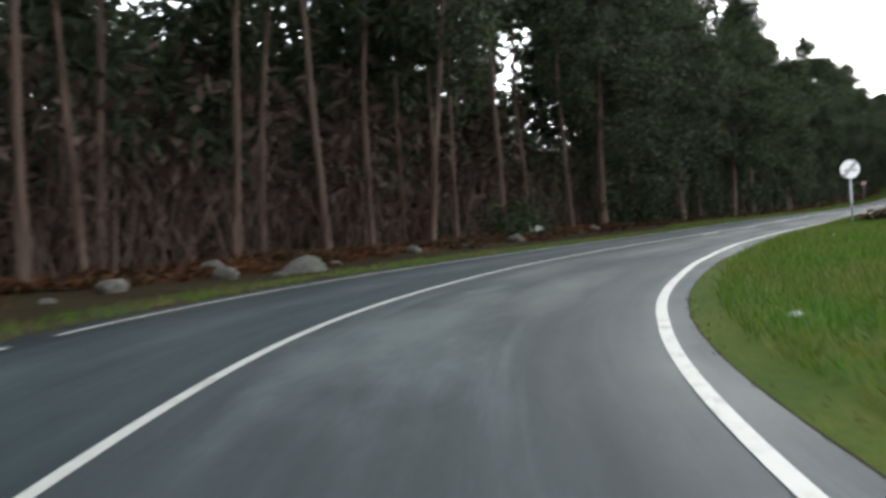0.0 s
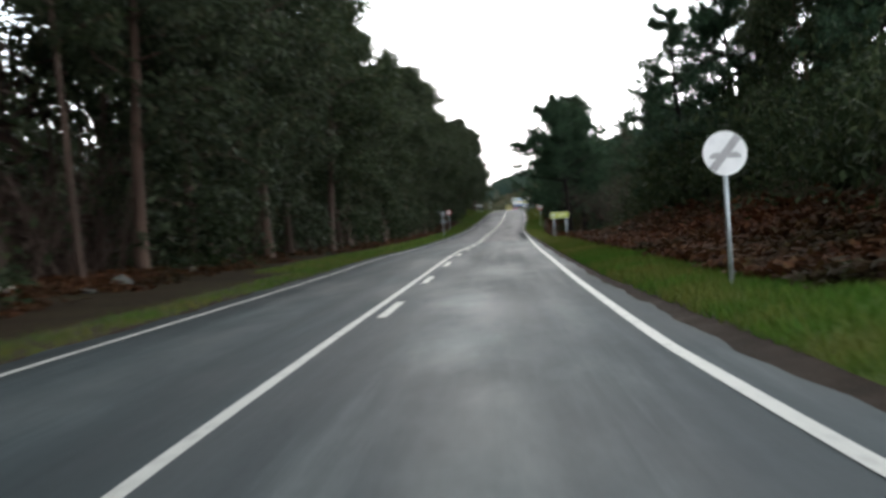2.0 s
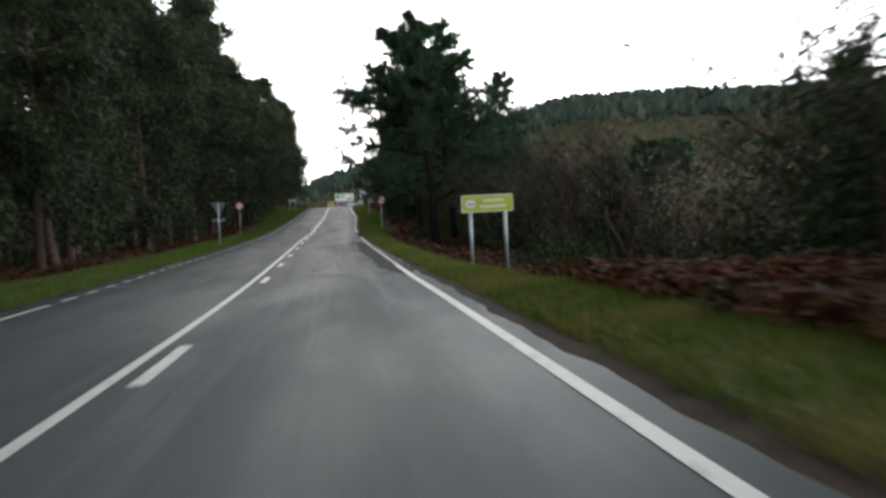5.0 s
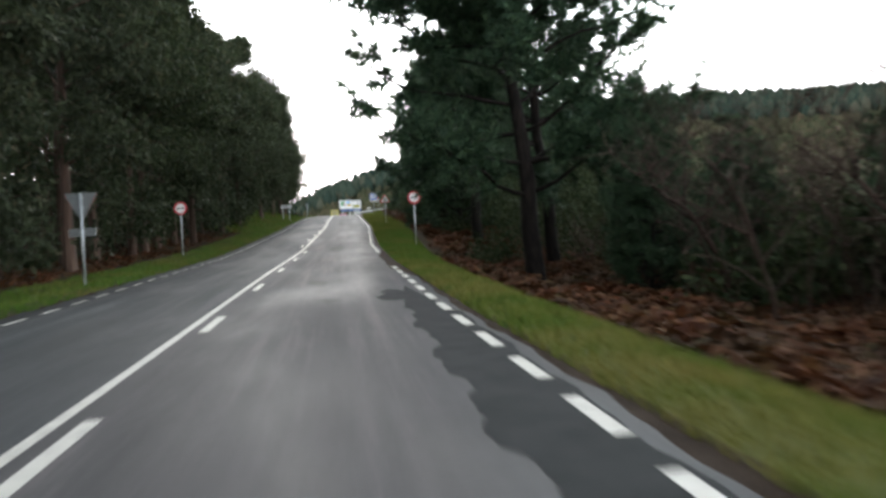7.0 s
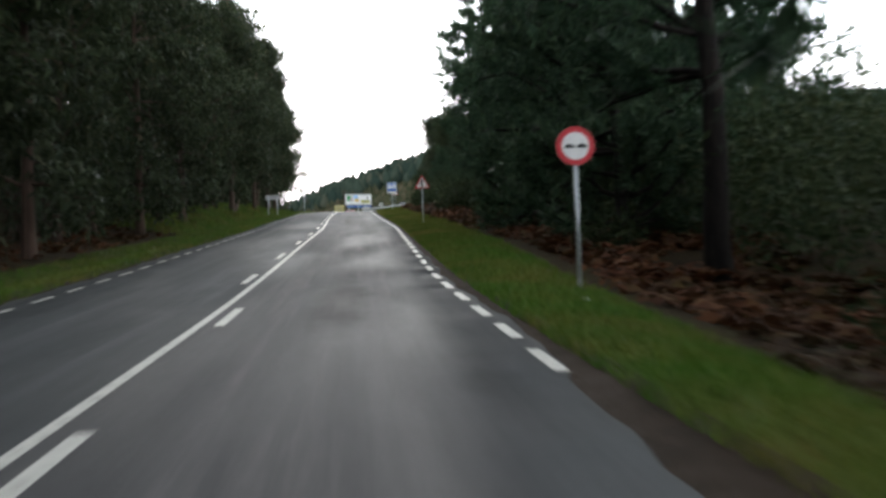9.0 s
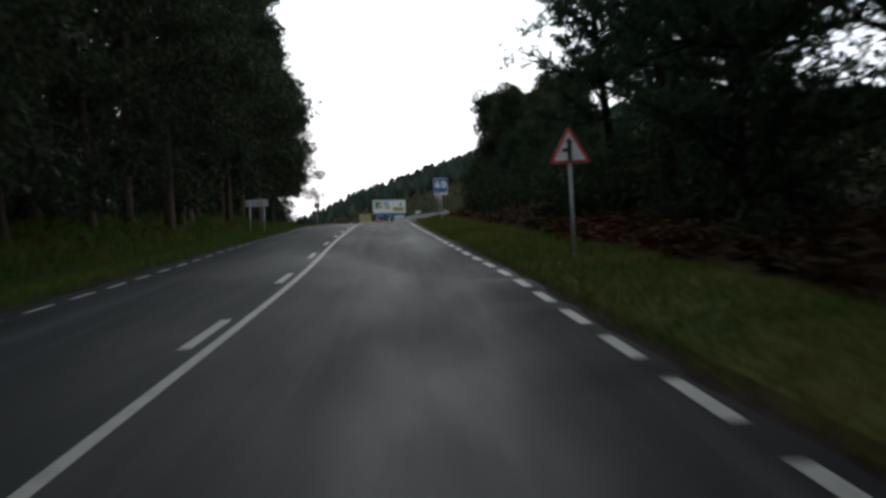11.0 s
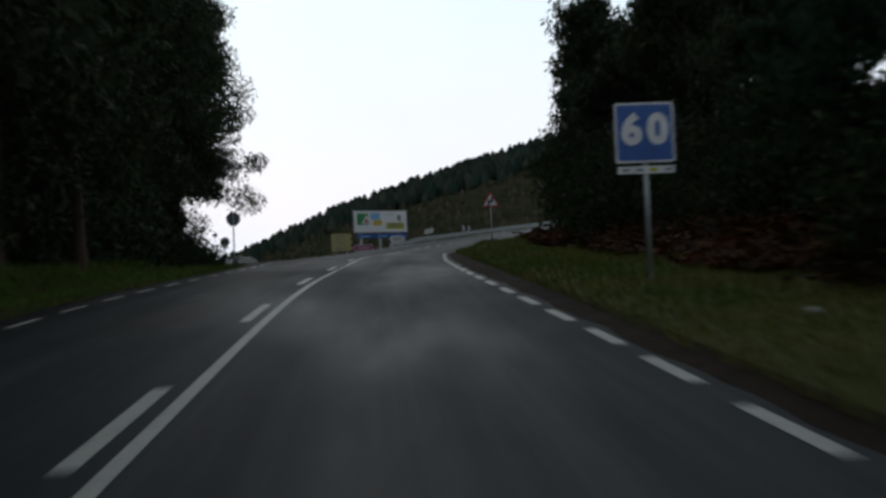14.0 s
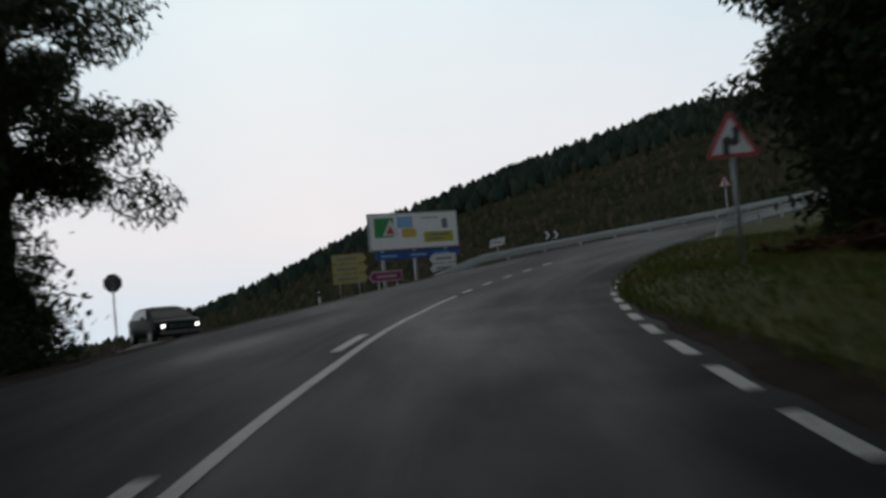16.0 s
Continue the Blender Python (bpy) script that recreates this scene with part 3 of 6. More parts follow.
def ribbon(name, s_from, s_to, l_from, l_to, dz, mat, step=1.0, thick=0.0):
    """A strip laid along the road; l_from and l_to are numbers or functions of s."""
    s = np.linspace(s_from, s_to, max(2, int(math.ceil((s_to - s_from) / step)) + 1))
    a = np.array([l_from(v) if callable(l_from) else l_from for v in s])
    b = np.array([l_to(v) if callable(l_to) else l_to for v in s])
    cols = [on_road(s, a + (b - a) * k, dz) for k in (np.linspace(0, 1, 7) if thick else (0.0, 1.0))]
    n, m = len(s), len(cols)
    verts = np.vstack(cols)
    faces = [(j * n + i, (j + 1) * n + i, (j + 1) * n + i + 1, j * n + i + 1) for j in range(m - 1) for i in range(n - 1)]
    if thick:
        low = len(verts)
        verts = np.vstack([verts, cols[0] - (0, 0, thick), cols[-1] - (0, 0, thick)])
        for i in range(n - 1):
            faces.append((low + i, i, i + 1, low + i + 1))
            k = (m - 1) * n
            faces.append((k + i, low + n + i, low + n + i + 1, k + i + 1))
    ob = link_mesh(name, verts, faces, mat, True)
    if thick:
        across = np.stack([a + (b - a) * k for k in np.linspace(0, 1, 7)])
        uv = np.vstack([np.stack([across.ravel(), np.tile(s, m)], 1), np.stack([a, s], 1), np.stack([b, s], 1)])
        loops = np.empty(len(ob.data.loops), np.int32)
        ob.data.loops.foreach_get("vertex_index", loops)
        ob.data.uv_layers.new(name="lane").data.foreach_set("uv", uv[loops].astype(np.float32).ravel())
    return ob


def edge_rough(base, amount, seed):
    return lambda v: base(v) + amount * (math.sin(v * 1.7 + seed) + math.sin(v * 4.1 + 2 * seed) * 0.6 + math.sin(v * 0.45 + seed) * 0.8 + math.sin(v * 9.7 + 3 * seed) * 0.35)


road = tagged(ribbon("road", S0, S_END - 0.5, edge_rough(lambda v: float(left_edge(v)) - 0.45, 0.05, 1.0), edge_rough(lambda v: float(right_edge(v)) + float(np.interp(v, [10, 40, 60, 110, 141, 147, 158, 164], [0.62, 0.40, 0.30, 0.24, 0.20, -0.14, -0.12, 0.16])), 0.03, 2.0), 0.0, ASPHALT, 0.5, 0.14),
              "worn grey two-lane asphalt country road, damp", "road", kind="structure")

# the junction's apron and the side road that leaves to the left
def build_side_road():
    """Apron and side road: from the bend's outer edge straight on, a little downhill."""
    n = 7
    s = np.linspace(288.0, 323.0, n)
    near = on_road(s, np.array([float(left_edge(v)) - 0.40 for v in s]), -0.008)
    left = np.array([(117.6, 268.6, 12.12), (120.6, 277.0, 12.15), (122.9, 285.0, 12.2), (124.9, 292.5, 12.2), (126.3, 299.0, 12.06), (127.4, 306.0, 11.8), (128.0, 318.0, 11.2)])
    right = np.array([(119.5, 267.5, 12.12), (125.0, 276.0, 12.3), (129.3, 283.5, 12.6), (131.8, 290.5, 12.55), (132.6, 298.5, 12.2), (133.4, 306.0, 11.8), (134.0, 318.0, 11.2)])
    cols = [left, left * 0.5 + right * 0.5, right]
    verts = np.vstack(cols + [near])
    faces = [(c * n + i, (c + 1) * n + i, (c + 1) * n + i + 1, c * n + i + 1) for c in range(2) for i in range(n - 1)]
    faces += [(2 * n + i, 3 * n + i, 3 * n + i + 1, 2 * n + i + 1) for i in range(4)]
    ob = link_mesh("side_road", verts, faces, ASPHALT, True)
    uv = np.stack([verts[:, 0] * 0 - 1.5, verts[:, 1]], 1)
    loops = np.empty(len(ob.data.loops), np.int32)
    ob.data.loops.foreach_get("vertex_index", loops)
    ob.data.uv_layers.new(name="lane").data.foreach_set("uv", uv[loops].astype(np.float32).ravel())
    return tagged(ob, "grey asphalt apron of a side road joining the main road", "road", kind="structure")


build_side_road()

# ---- painted lines and patches ----
PAINT_Z = 0.006


def marking(s_from, s_to, l_from, l_to):
    return adopt(ribbon("road_line", s_from, s_to, l_from, l_to, PAINT_Z, PAINT, 0.6), road)


def centre(v):
    """Where the centre line runs: it cuts the bend a little."""
    return float(np.interp(v, [282, 292, 303, 312, 330], [0.0, 0.18, 0.34, 0.2, 0.1]))


CENTRE_WIDE = 0.054
for s_from, s_to in [(S0, 276.2), (276.9, 278.2), (279.2, 308.0)]:
    marking(s_from, s_to, lambda v: centre(v) + 0.03 - CENTRE_WIDE, lambda v: centre(v) + 0.03 + CENTRE_WIDE)
# short dashes beside the solid line: on the right as far as the stain, on the left after it
for far_end in (43.9, 52.2, 61.0, 70.4, 79.4, 88.4):
    marking(far_end - 2.9, far_end, 0.22, 0.35)
for k in range(8):
    marking(101.0 + 9.36 * k, 103.5 + 9.36 * k, 0.22, 0.35)
for far_end in (177.2, 186.1, 194.9, 203.7, 212.5, 221.3, 230.2, 239.05, 247.4, 255.5, 263.4, 271.4, 278.8, 288.2, 298.0):
    marking(far_end - 2.7, far_end, lambda v: centre(v) - 0.28, lambda v: centre(v) - 0.15)
for k in range(5):
    marking(309.2 + 2.8 * k, 310.4 + 2.8 * k, lambda v: centre(v) - 0.05, lambda v: centre(v) + 0.05)


def right_line(s_from, s_to):
    shift_in = 0.03 if s_to < 108 else 0.0
    return marking(s_from, s_to, lambda v: float(right_edge(v)) - 0.065 - shift_in, lambda v: float(right_edge(v)) + 0.06 - shift_in)


def left_line(s_from, s_to):
    return marking(s_from, s_to, lambda v: float(left_edge(v)) - 0.05, lambda v: float(left_edge(v)) + 0.05)


right_line(S0, 107.2)
for k in range(16):
    right_line(107.9 + 2.49 * k, 109.4 + 2.49 * k)
# the dashes come closer towards the bend
DASH_AT = lambda k: float(np.interp(k, [-22, 0, 4, 8, 12, 16, 20, 24, 28, 32, 44], [161.5, 216.4, 226.4, 235.8, 245.25, 254.6, 263.6, 271.9, 280.6, 289.4, 316.0]))
for k in range(-22, 44):
    right_line(DASH_AT(k), DASH_AT(k) + 0.6 * (DASH_AT(k + 1) - DASH_AT(k)))
for k in range(5):
    left_line(-3.0 + 2.3 * k, -1.7 + 2.3 * k)
left_line(10.2, 11.9)
left_line(12.9, 97.0)
for k in range(83):
    left_line(98.0 + 2.3 * k, 99.3 + 2.3 * k)


def patch(s_from, s_to, l_from, l_to, jag, seed):
    """A repair in darker asphalt with a ragged outline."""
    lo, hi = edge_rough(lambda v: l_from, jag, seed), edge_rough(lambda v: l_to, jag * 0.4, seed + 1)

    def taper(v, f, g):
        u = (v - s_from) / (s_to - s_from)
        k = min(1.0, 12 * u, 5 * (1 - u))
        m = 0.5 * (l_from + l_to)
        return m + (f(v) - m) * max(0.05, k)

    ob = ribbon("asphalt_patch", s_from, s_to, lambda v: taper(v, lo, hi), lambda v: taper(v, hi, lo), 0.004, PATCH, 0.25)
    return adopt(ob, road, "darker asphalt repair with a ragged edge")


patch(101.0, 137.0, 3.02, 3.76, 0.06, 0.3)
patch(133.0, 136.2, 2.75, 3.30, 0.08, 4.1)

# ---- plants ----


def leaf_quads(centres, length, width, droop, rng):
    """One long diamond leaf at each centre, hanging more or less."""
    n = len(centres)
    d = rng.normal(size=(n, 3))
    d[:, 2] -= droop
    d /= np.linalg.norm(d, axis=1)[:, None]
    side = np.cross(d, rng.normal(size=(n, 3)))
    side /= np.linalg.norm(side, axis=1)[:, None] + 1e-9
    ln = length * rng.uniform(0.7, 1.3, (n, 1))
    wd = width * rng.uniform(0.7, 1.3, (n, 1))
    v = np.stack([centres, centres + d * ln * 0.45 + side * wd * 0.5, centres + d * ln, centres + d * ln * 0.45 - side * wd * 0.5], 1)
    return v.reshape(-1, 3), np.arange(4 * n).reshape(n, 4)


def sweep(path, radii, seg=8):
    """A tapering tube along a path: corners and faces."""
    path, radii = np.asarray(path, float), np.asarray(radii, float)
    t = np.gradient(path, axis=0)
    t /= np.linalg.norm(t, axis=1)[:, None]
    ref = np.array([0.3, 1.0, 0.1])
    u = np.cross(t, ref)
    u /= np.linalg.norm(u, axis=1)[:, None]
    w = np.cross(t, u)
    ang = np.linspace(0, 2 * np.pi, seg, endpoint=False)
    ring = np.cos(ang)[None, :, None] * u[:, None] + np.sin(ang)[None, :, None] * w[:, None]
    v = (path[:, None] + ring * radii[:, None, None]).reshape(-1, 3)
    n = len(path)
    f = [(i * seg + k, i * seg + (k + 1) % seg, (i + 1) * seg + (k + 1) % seg, (i + 1) * seg + k) for i in range(n - 1) for k in range(seg)]
    return v, np.array(f)


def join(pieces):
    verts, faces, base = [], [], 0
    for v, f in pieces:
        verts.append(v)
        faces.append(np.asarray(f) + base)
        base += len(v)
    return np.vstack(verts), np.vstack(faces)


def limb(start, way, length, r, rng, n=5, sag=0.0):
    pts = [np.array(start, float)]
    d = np.array(way, float) / np.linalg.norm(way)
    for _ in range(n):
        d = d + rng.normal(size=3) * 0.16 + np.array([0, 0, -sag])
        d /= np.linalg.norm(d)
        pts.append(pts[-1] + d * length / n)
    return np.array(pts), np.linspace(r, r * 0.25, n + 1)


def eucalyptus(seed, height, crown_low, spread, leaves, leaf_len, one_sided=0.0, trunk_r=0.19, tuft=0.28, limbs=0):
    """A tall gum tree: bare trunk, rising limbs, and a ragged crown of hanging leaf clumps."""
    rng = np.random.default_rng(seed)
    root = new("eucalyptus_tree")
    z = np.linspace(-0.4, height * 0.96, 12)
    path = np.stack([np.cumsum(rng.normal(0, 0.15, 12)) * z / height, np.cumsum(rng.normal(0, 0.15, 12)) * z / height, z], 1)
    rad = trunk_r * np.interp(z / height, [0, 0.03, 0.1, 1], [1.5, 1.15, 1.0, 0.16])
    pieces, clumps = [sweep(path, rad, 9)], []
    for k in range(limbs or int(16 + height * 0.6)):
        f = crown_low + (0.97 - crown_low) * rng.uniform() ** 0.8
        start = np.array([np.interp(f * height, z, path[:, 0]), np.interp(f * height, z, path[:, 1]), f * height])
        a = rng.uniform(0, 2 * np.pi)
        way = np.array([math.cos(a) + one_sided * rng.uniform(0, 1), math.sin(a), rng.uniform(0.15, 0.9)])
        reach = spread * np.interp(f, [crown_low, crown_low + 0.25 * (1 - crown_low), 1.0], [0.75, 1.0, 0.35]) * rng.uniform(0.55, 1.1)
        pts, rr = limb(start, way, reach, 0.05 + 0.03 * (1 - f), rng, 5, 0.05)
        pieces.append(sweep(pts, rr, 5))
        for q in pts[2:]:
            clumps.append((q + rng.normal(0, 0.25, 3), rng.uniform(0.55, 1.0) * spread * tuft))
    for k in range(8):
        q = np.array([path[-1, 0], path[-1, 1], height * rng.uniform(0.86, 1.0)]) + rng.normal(0, 0.35, 3)
        clumps.append((q, 0.6))
    v, f = join(pieces)
    adopt(fast_mesh("trunk", v, f, EUC_BARK, True), root)
    per = max(4, leaves // len(clumps))
    pts = []
    for q, r in clumps:
        g = rng.normal(size=(per, 3))
        g *= (rng.uniform(0.05, 1, (per, 1)) ** 0.4) / np.linalg.norm(g, axis=1)[:, None]
        pts.append(q + g * r * np.array([1, 1, 0.8]))
    v, f = leaf_quads(np.vstack(pts), leaf_len, leaf_len * 0.30, 0.9, rng)
    adopt(fast_mesh("crown", v, f, EUC_LEAF), root)
    return tagged(root, "tall eucalyptus with peeling brown trunk and ragged grey-green crown", "tree", "roadside eucalyptus trees")


def tuft_tris(centres, ways, size, count, rng, wide=0.1):
    """Bunches of needles: thin blades that fan out from each twig's end."""
    n = len(centres)
    c = np.repeat(centres, count, 0)
    d = np.repeat(ways, count, 0) * 0.55 + rng.normal(size=(n * count, 3)) * 0.62
    d /= np.linalg.norm(d, axis=1)[:, None]
    side = np.cross(d, rng.normal(size=d.shape))
    side /= np.linalg.norm(side, axis=1)[:, None] + 1e-9
    ln = size * rng.uniform(0.6, 1.25, (len(c), 1))
    wd = size * wide * rng.uniform(0.7, 1.3, (len(c), 1))
    v = np.stack([c - side * wd, c + side * wd, c + d * ln], 1).reshape(-1, 3)
    return v, np.arange(3 * len(c)).reshape(-1, 3)


def pine(seed, height, crown_low, spread, tufts, trunk_r=0.24, needle=0.42, lean=0.0, blades=9, fine_twigs=False, wide=0.1):
    """A maritime pine: dark plated trunk, whorls of long limbs, bunches of needles at the twigs."""
    rng = np.random.default_rng(seed)
    root = new("pine_tree")
    z = np.linspace(-0.5, height * 0.97, 12)
    path = np.stack([lean * np.maximum(z / height, 0) ** 1.5 * height + np.cumsum(rng.normal(0, 0.05, 12)), np.cumsum(rng.normal(0, 0.06, 12)), z], 1)
    rad = trunk_r * np.interp(z / height, [0, 0.04, 0.12, 1], [1.35, 1.1, 1.0, 0.14])
    pieces, spots, ways = [sweep(path, rad, 10)], [], []
    f = crown_low
    while f < 0.97:
        for k in range(rng.integers(3, 6)):
            start = np.array([np.interp(f * height, z, path[:, 0]), np.interp(f * height, z, path[:, 1]), f * height])
            a = rng.uniform(0, 2 * np.pi)
            reach = spread * np.interp(f, [crown_low, crown_low + 0.3 * (1 - crown_low), 1.0], [0.95, 1.0, 0.25]) * rng.uniform(0.6, 1.1)
            way = np.array([math.cos(a), math.sin(a), rng.uniform(0.0, 0.35)])
            pts, rr = limb(start, way, reach, 0.045 + 0.04 * (1 - f), rng, 6, -0.04)
            pieces.append(sweep(pts, rr + 0.012, 4))
            for m in range(2, 7):
                for b in range(4 if fine_twigs else 3):
                    w = (pts[m] - pts[m - 1]) / np.linalg.norm(pts[m] - pts[m - 1]) + rng.normal(0, 0.7, 3) + np.array([0, 0, 0.35])
                    w /= np.linalg.norm(w)
                    ln = reach * rng.uniform(0.12, 0.26)
                    tw, tr = limb(pts[m], w, ln, 0.018, rng, 2, -0.05)
                    if fine_twigs:
                        pieces.append(sweep(tw, tr, 3))
                    for q in (0.35, 0.7, 1.0):
                        e = pts[m] + (tw[-1] - pts[m]) * q
                        spots.append(e)
                        ways.append(w)
        f += rng.uniform(0.045, 0.075)
    v, fc = join(pieces)
    adopt(fast_mesh("trunk", v, fc, PINE_BARK, True), root)
    spots, ways = np.array(spots), np.array(ways)
    if len(spots) > tufts:
        pick = rng.choice(len(spots), tufts, replace=False)
        spots, ways = spots[pick], ways[pick]
    v, fc = tuft_tris(spots, ways, needle, blades, rng, wide)
    adopt(fast_mesh("crown", v, fc, NEEDLES), root)
    return tagged(root, "dark green pine with plated dark trunk and layered limbs", "tree", "roadside pines")


def bare_tree(seed, height, spread, fork=70, girth=1.0):
    """A leafless winter tree of forking limbs and fine twigs."""
    rng = np.random.default_rng(seed)
    root = new("bare_tree")
    pieces, twigs = [], []
    trunk, rr = limb((0, 0, -0.3), (0.05, 0, 1), height * 0.5, 0.10, rng, 6)
    pieces.append(sweep(trunk, (rr * 0.7 + 0.04) * girth, 7))
    ends = [(p, 0.05 * girth) for p in trunk[2:]]
    for level in range(3):
        nxt = []
        for p, r in ends:
            for k in range(2 + (level > 0)):
                a = rng.uniform(0, 2 * np.pi)
                w = np.array([math.cos(a) * 0.8, math.sin(a) * 0.8, rng.uniform(0.35, 1.1)])
                pts, r2 = limb(p, w, spread * (0.62, 0.42, 0.3)[level] * rng.uniform(0.6, 1.1), r, rng, 3)
                (pieces if level < 1 else twigs).append(sweep(pts, r2, 4 if level < 1 else 3))
                nxt.append((pts[-1], r * 0.6))
                if level:
                    nxt.append((pts[1], r * 0.5))
        ends = nxt if level == 0 else [nxt[i] for i in rng.choice(len(nxt), min(len(nxt), fork), replace=False)]
    v, f = join(pieces)
    adopt(fast_mesh("trunk", v, f, TWIGS, True), root)
    v, f = join(twigs)
    adopt(fast_mesh("twig_crown", v, f, TWIGS), root)
    return tagged(root, "bare winter tree with fine grey-brown twigs", "tree", "bare trees in the scrub")


def shrub(seed, size, leaves):
    """A low dense evergreen bush."""
    rng = np.random.default_rng(seed)
    root = new("gorse_bush")
    pieces, pts = [], []
    for k in range(9):
        a = rng.uniform(0, 2 * np.pi)
        path, rr = limb((0, 0, -0.1), (math.cos(a), math.sin(a), rng.uniform(0.5, 1.6)), size * rng.uniform(0.7, 1.05), 0.03, rng, 4)
        pieces.append(sweep(path, rr, 4))
        for q in path[1:]:
            g = rng.normal(size=(leaves // 36, 3))
            pts.append(q + g * size * 0.16)
    v, f = join(pieces)
    adopt(fast_mesh("stem", v, f, TWIGS), root)
    c = np.vstack(pts)
    c[:, 2] = np.maximum(c[:, 2], 0.03)
    v, f = leaf_quads(c, 0.30, 0.12, -0.4, rng)
    adopt(fast_mesh("foliage", v, f, GORSE), root)
    return tagged(root, "dense dark green gorse bush", "bush", "roadside bushes")


def fronds(name, centres, size, rng, mat, label, upright=0.7):
    """Dead fern fronds: an arching rib with pointed leaflets to both sides."""
    n = len(centres)
    a = rng.uniform(0, 2 * np.pi, n)
    out = np.stack([np.cos(a), np.sin(a), np.zeros(n)], 1)
    side = np.stack([-np.sin(a), np.cos(a), np.zeros(n)], 1)
    ln = size * rng.uniform(0.6, 1.3, (n, 1))
    up = np.array([0, 0, 1.0])
    lift = upright * rng.uniform(0.5, 1.4, (n, 1))
    verts = []
    steps = 4
    for k in range(steps):
        u0, u1 = k / steps, (k + 1) / steps
        p0 = centres + out * ln * u0 * 0.8 + up * ln * lift * (u0 - 0.65 * u0 * u0)
        p1 = centres + out * ln * u1 * 0.8 + up * ln * lift * (u1 - 0.65 * u1 * u1)
        w = ln * 0.34 * (1 - u0) + 0.02
        for sg in (-1, 1):
            tip = p0 * 0.3 + p1 * 0.7 + side * sg * w + up * rng.normal(0, 0.05, (n, 1)) - up * w * 0.25
            verts.append(np.stack([p0, p1, tip], 1))
    v = np.stack(verts, 1).reshape(-1, 3)
    ob = fast_mesh(name, v, np.arange(len(v)).reshape(-1, 3), mat)
    return tagged(ob, label, "ferns", kind="stuff")


def scatter(s_from, s_to, l_from, l_to, count, rng):
    """Random places beside the road, on the ground."""
    s, l = rng.uniform(s_from, s_to, count), rng.uniform(l_from, l_to, count)
    p = on_road(s, l)
    far = np.abs(l) < 12
    z = np.where(far, p[:, 2] + shape(s, l), ground_z(p[:, 0], p[:, 1]))
    p[:, 2] = z
    return p, s, l

# ---- signs ----
BEAR = 26.0


def sign_post(root, height, r=0.035, x=0.0, y=0.045, low=-0.35):
    bm = bmesh.new()
    bm_tube(bm, (x, y, low), (x, y, height), r, seg=14)
    bm_tube(bm, (x, y, height), (x, y, height + 0.012), r * 1.08, r * 0.8, seg=14)
    return part("post", bm, GALV, root, "galvanised steel post", True)


def sign_plate(root, outline, mat, back=True, y=0.0, thick=0.014, name="plate", label=""):
    bm = bmesh.new()
    bm_plate(bm, outline, y - thick, y)
    plate = part(name, bm, mat, root, label)
    if back:
        bm = bmesh.new()
        bm_plate(bm, [(px * 0.985, pz) for px, pz in outline], y + 0.0005, y + 0.008)
        part("backing", bm, SIGN_BACK, plate)
        cz = sum(z for _, z in outline) / len(outline)
        for dz in (-0.12, 0.12) if name == "plate" else (0.0,):
            bm = bmesh.new()
            bm_box(bm, (0.12, 0.05, 0.03), (0, y + 0.03, cz + dz), 0.004)
            part("clamp", bm, GALV, plate)
    return plate


def inlay(parent, outline, mat, y, name="inlay", label=""):
    bm = bmesh.new()
    bm_plate(bm, outline, y - 0.004, y + 0.001)
    return part(name, bm, mat, parent, label)


def shift(outline, dx, dz):
    return [(x + dx, z + dz) for x, z in outline]


def box_outline(x0, z0, x1, z1, r=0.0):
    o = [(x0, z0), (x1, z0), (x1, z1), (x0, z1)]
    return rounded(o, r) if r else o


def place(root, x, y, bearing, z=None):
    """Stands a thing on the ground, turned so that its front faces the traffic that drives on that bearing."""
    root.matrix_basis = pose(x, y, gz(x, y) if z is None else z, 0, 0, -bearing)
    return root


def above(x, y, z):
    """How high a point at that height stands over the ground below it."""
    return z - gz(x, y)


def car_shape(cx, cz, w):
    """The small car symbol of a no-overtaking sign, seen from behind, as an outline."""
    h = w * 0.42
    return [(cx - w / 2, cz - h * 0.5), (cx + w / 2, cz - h * 0.5), (cx + w / 2, cz + h * 0.12), (cx + w * 0.33, cz + h * 0.18), (cx + w * 0.24, cz + h * 0.5),
            (cx - w * 0.24, cz + h * 0.5), (cx - w * 0.33, cz + h * 0.18), (cx - w / 2, cz + h * 0.12)]


def round_sign(x, y, bearing, centre, ended=False, label=""):
    root = new("round_road_sign")
    sign_post(root, centre + 0.27)
    if ended:
        plate = sign_plate(root, shift(disc(0.31), 0, centre), WHITE_FOIL)
        c, s = math.cos(radians(50)), math.sin(radians(50))
        band = [(-0.30, -0.055), (0.30, -0.055), (0.30, 0.055), (-0.30, 0.055)]
        inlay(plate, shift([(a * c - b * s, a * s + b * c) for a, b in band], 0, centre), PALE_GREY_FOIL, -0.0165, "diagonal_band")
        inlay(plate, car_shape(-0.125, centre - 0.03, 0.19), PALE_GREY_FOIL, -0.0145, "car_symbol")
        inlay(plate, car_shape(0.125, centre - 0.03, 0.19), PALE_GREY_FOIL, -0.0145, "car_symbol")
    else:
        plate = sign_plate(root, shift(disc(0.33), 0, centre), RED_FOIL)
        inlay(plate, shift(disc(0.235), 0, centre), WHITE_FOIL, -0.0145, "white_field")
        inlay(plate, car_shape(-0.105, centre, 0.17), BLACK_FOIL, -0.0190, "car_symbol")
        inlay(plate, car_shape(0.105, centre, 0.17), BLACK_FOIL, -0.0190, "car_symbol")
    tagged(root, label, "road sign", "traffic signs")
    return place(root, x, y, bearing)


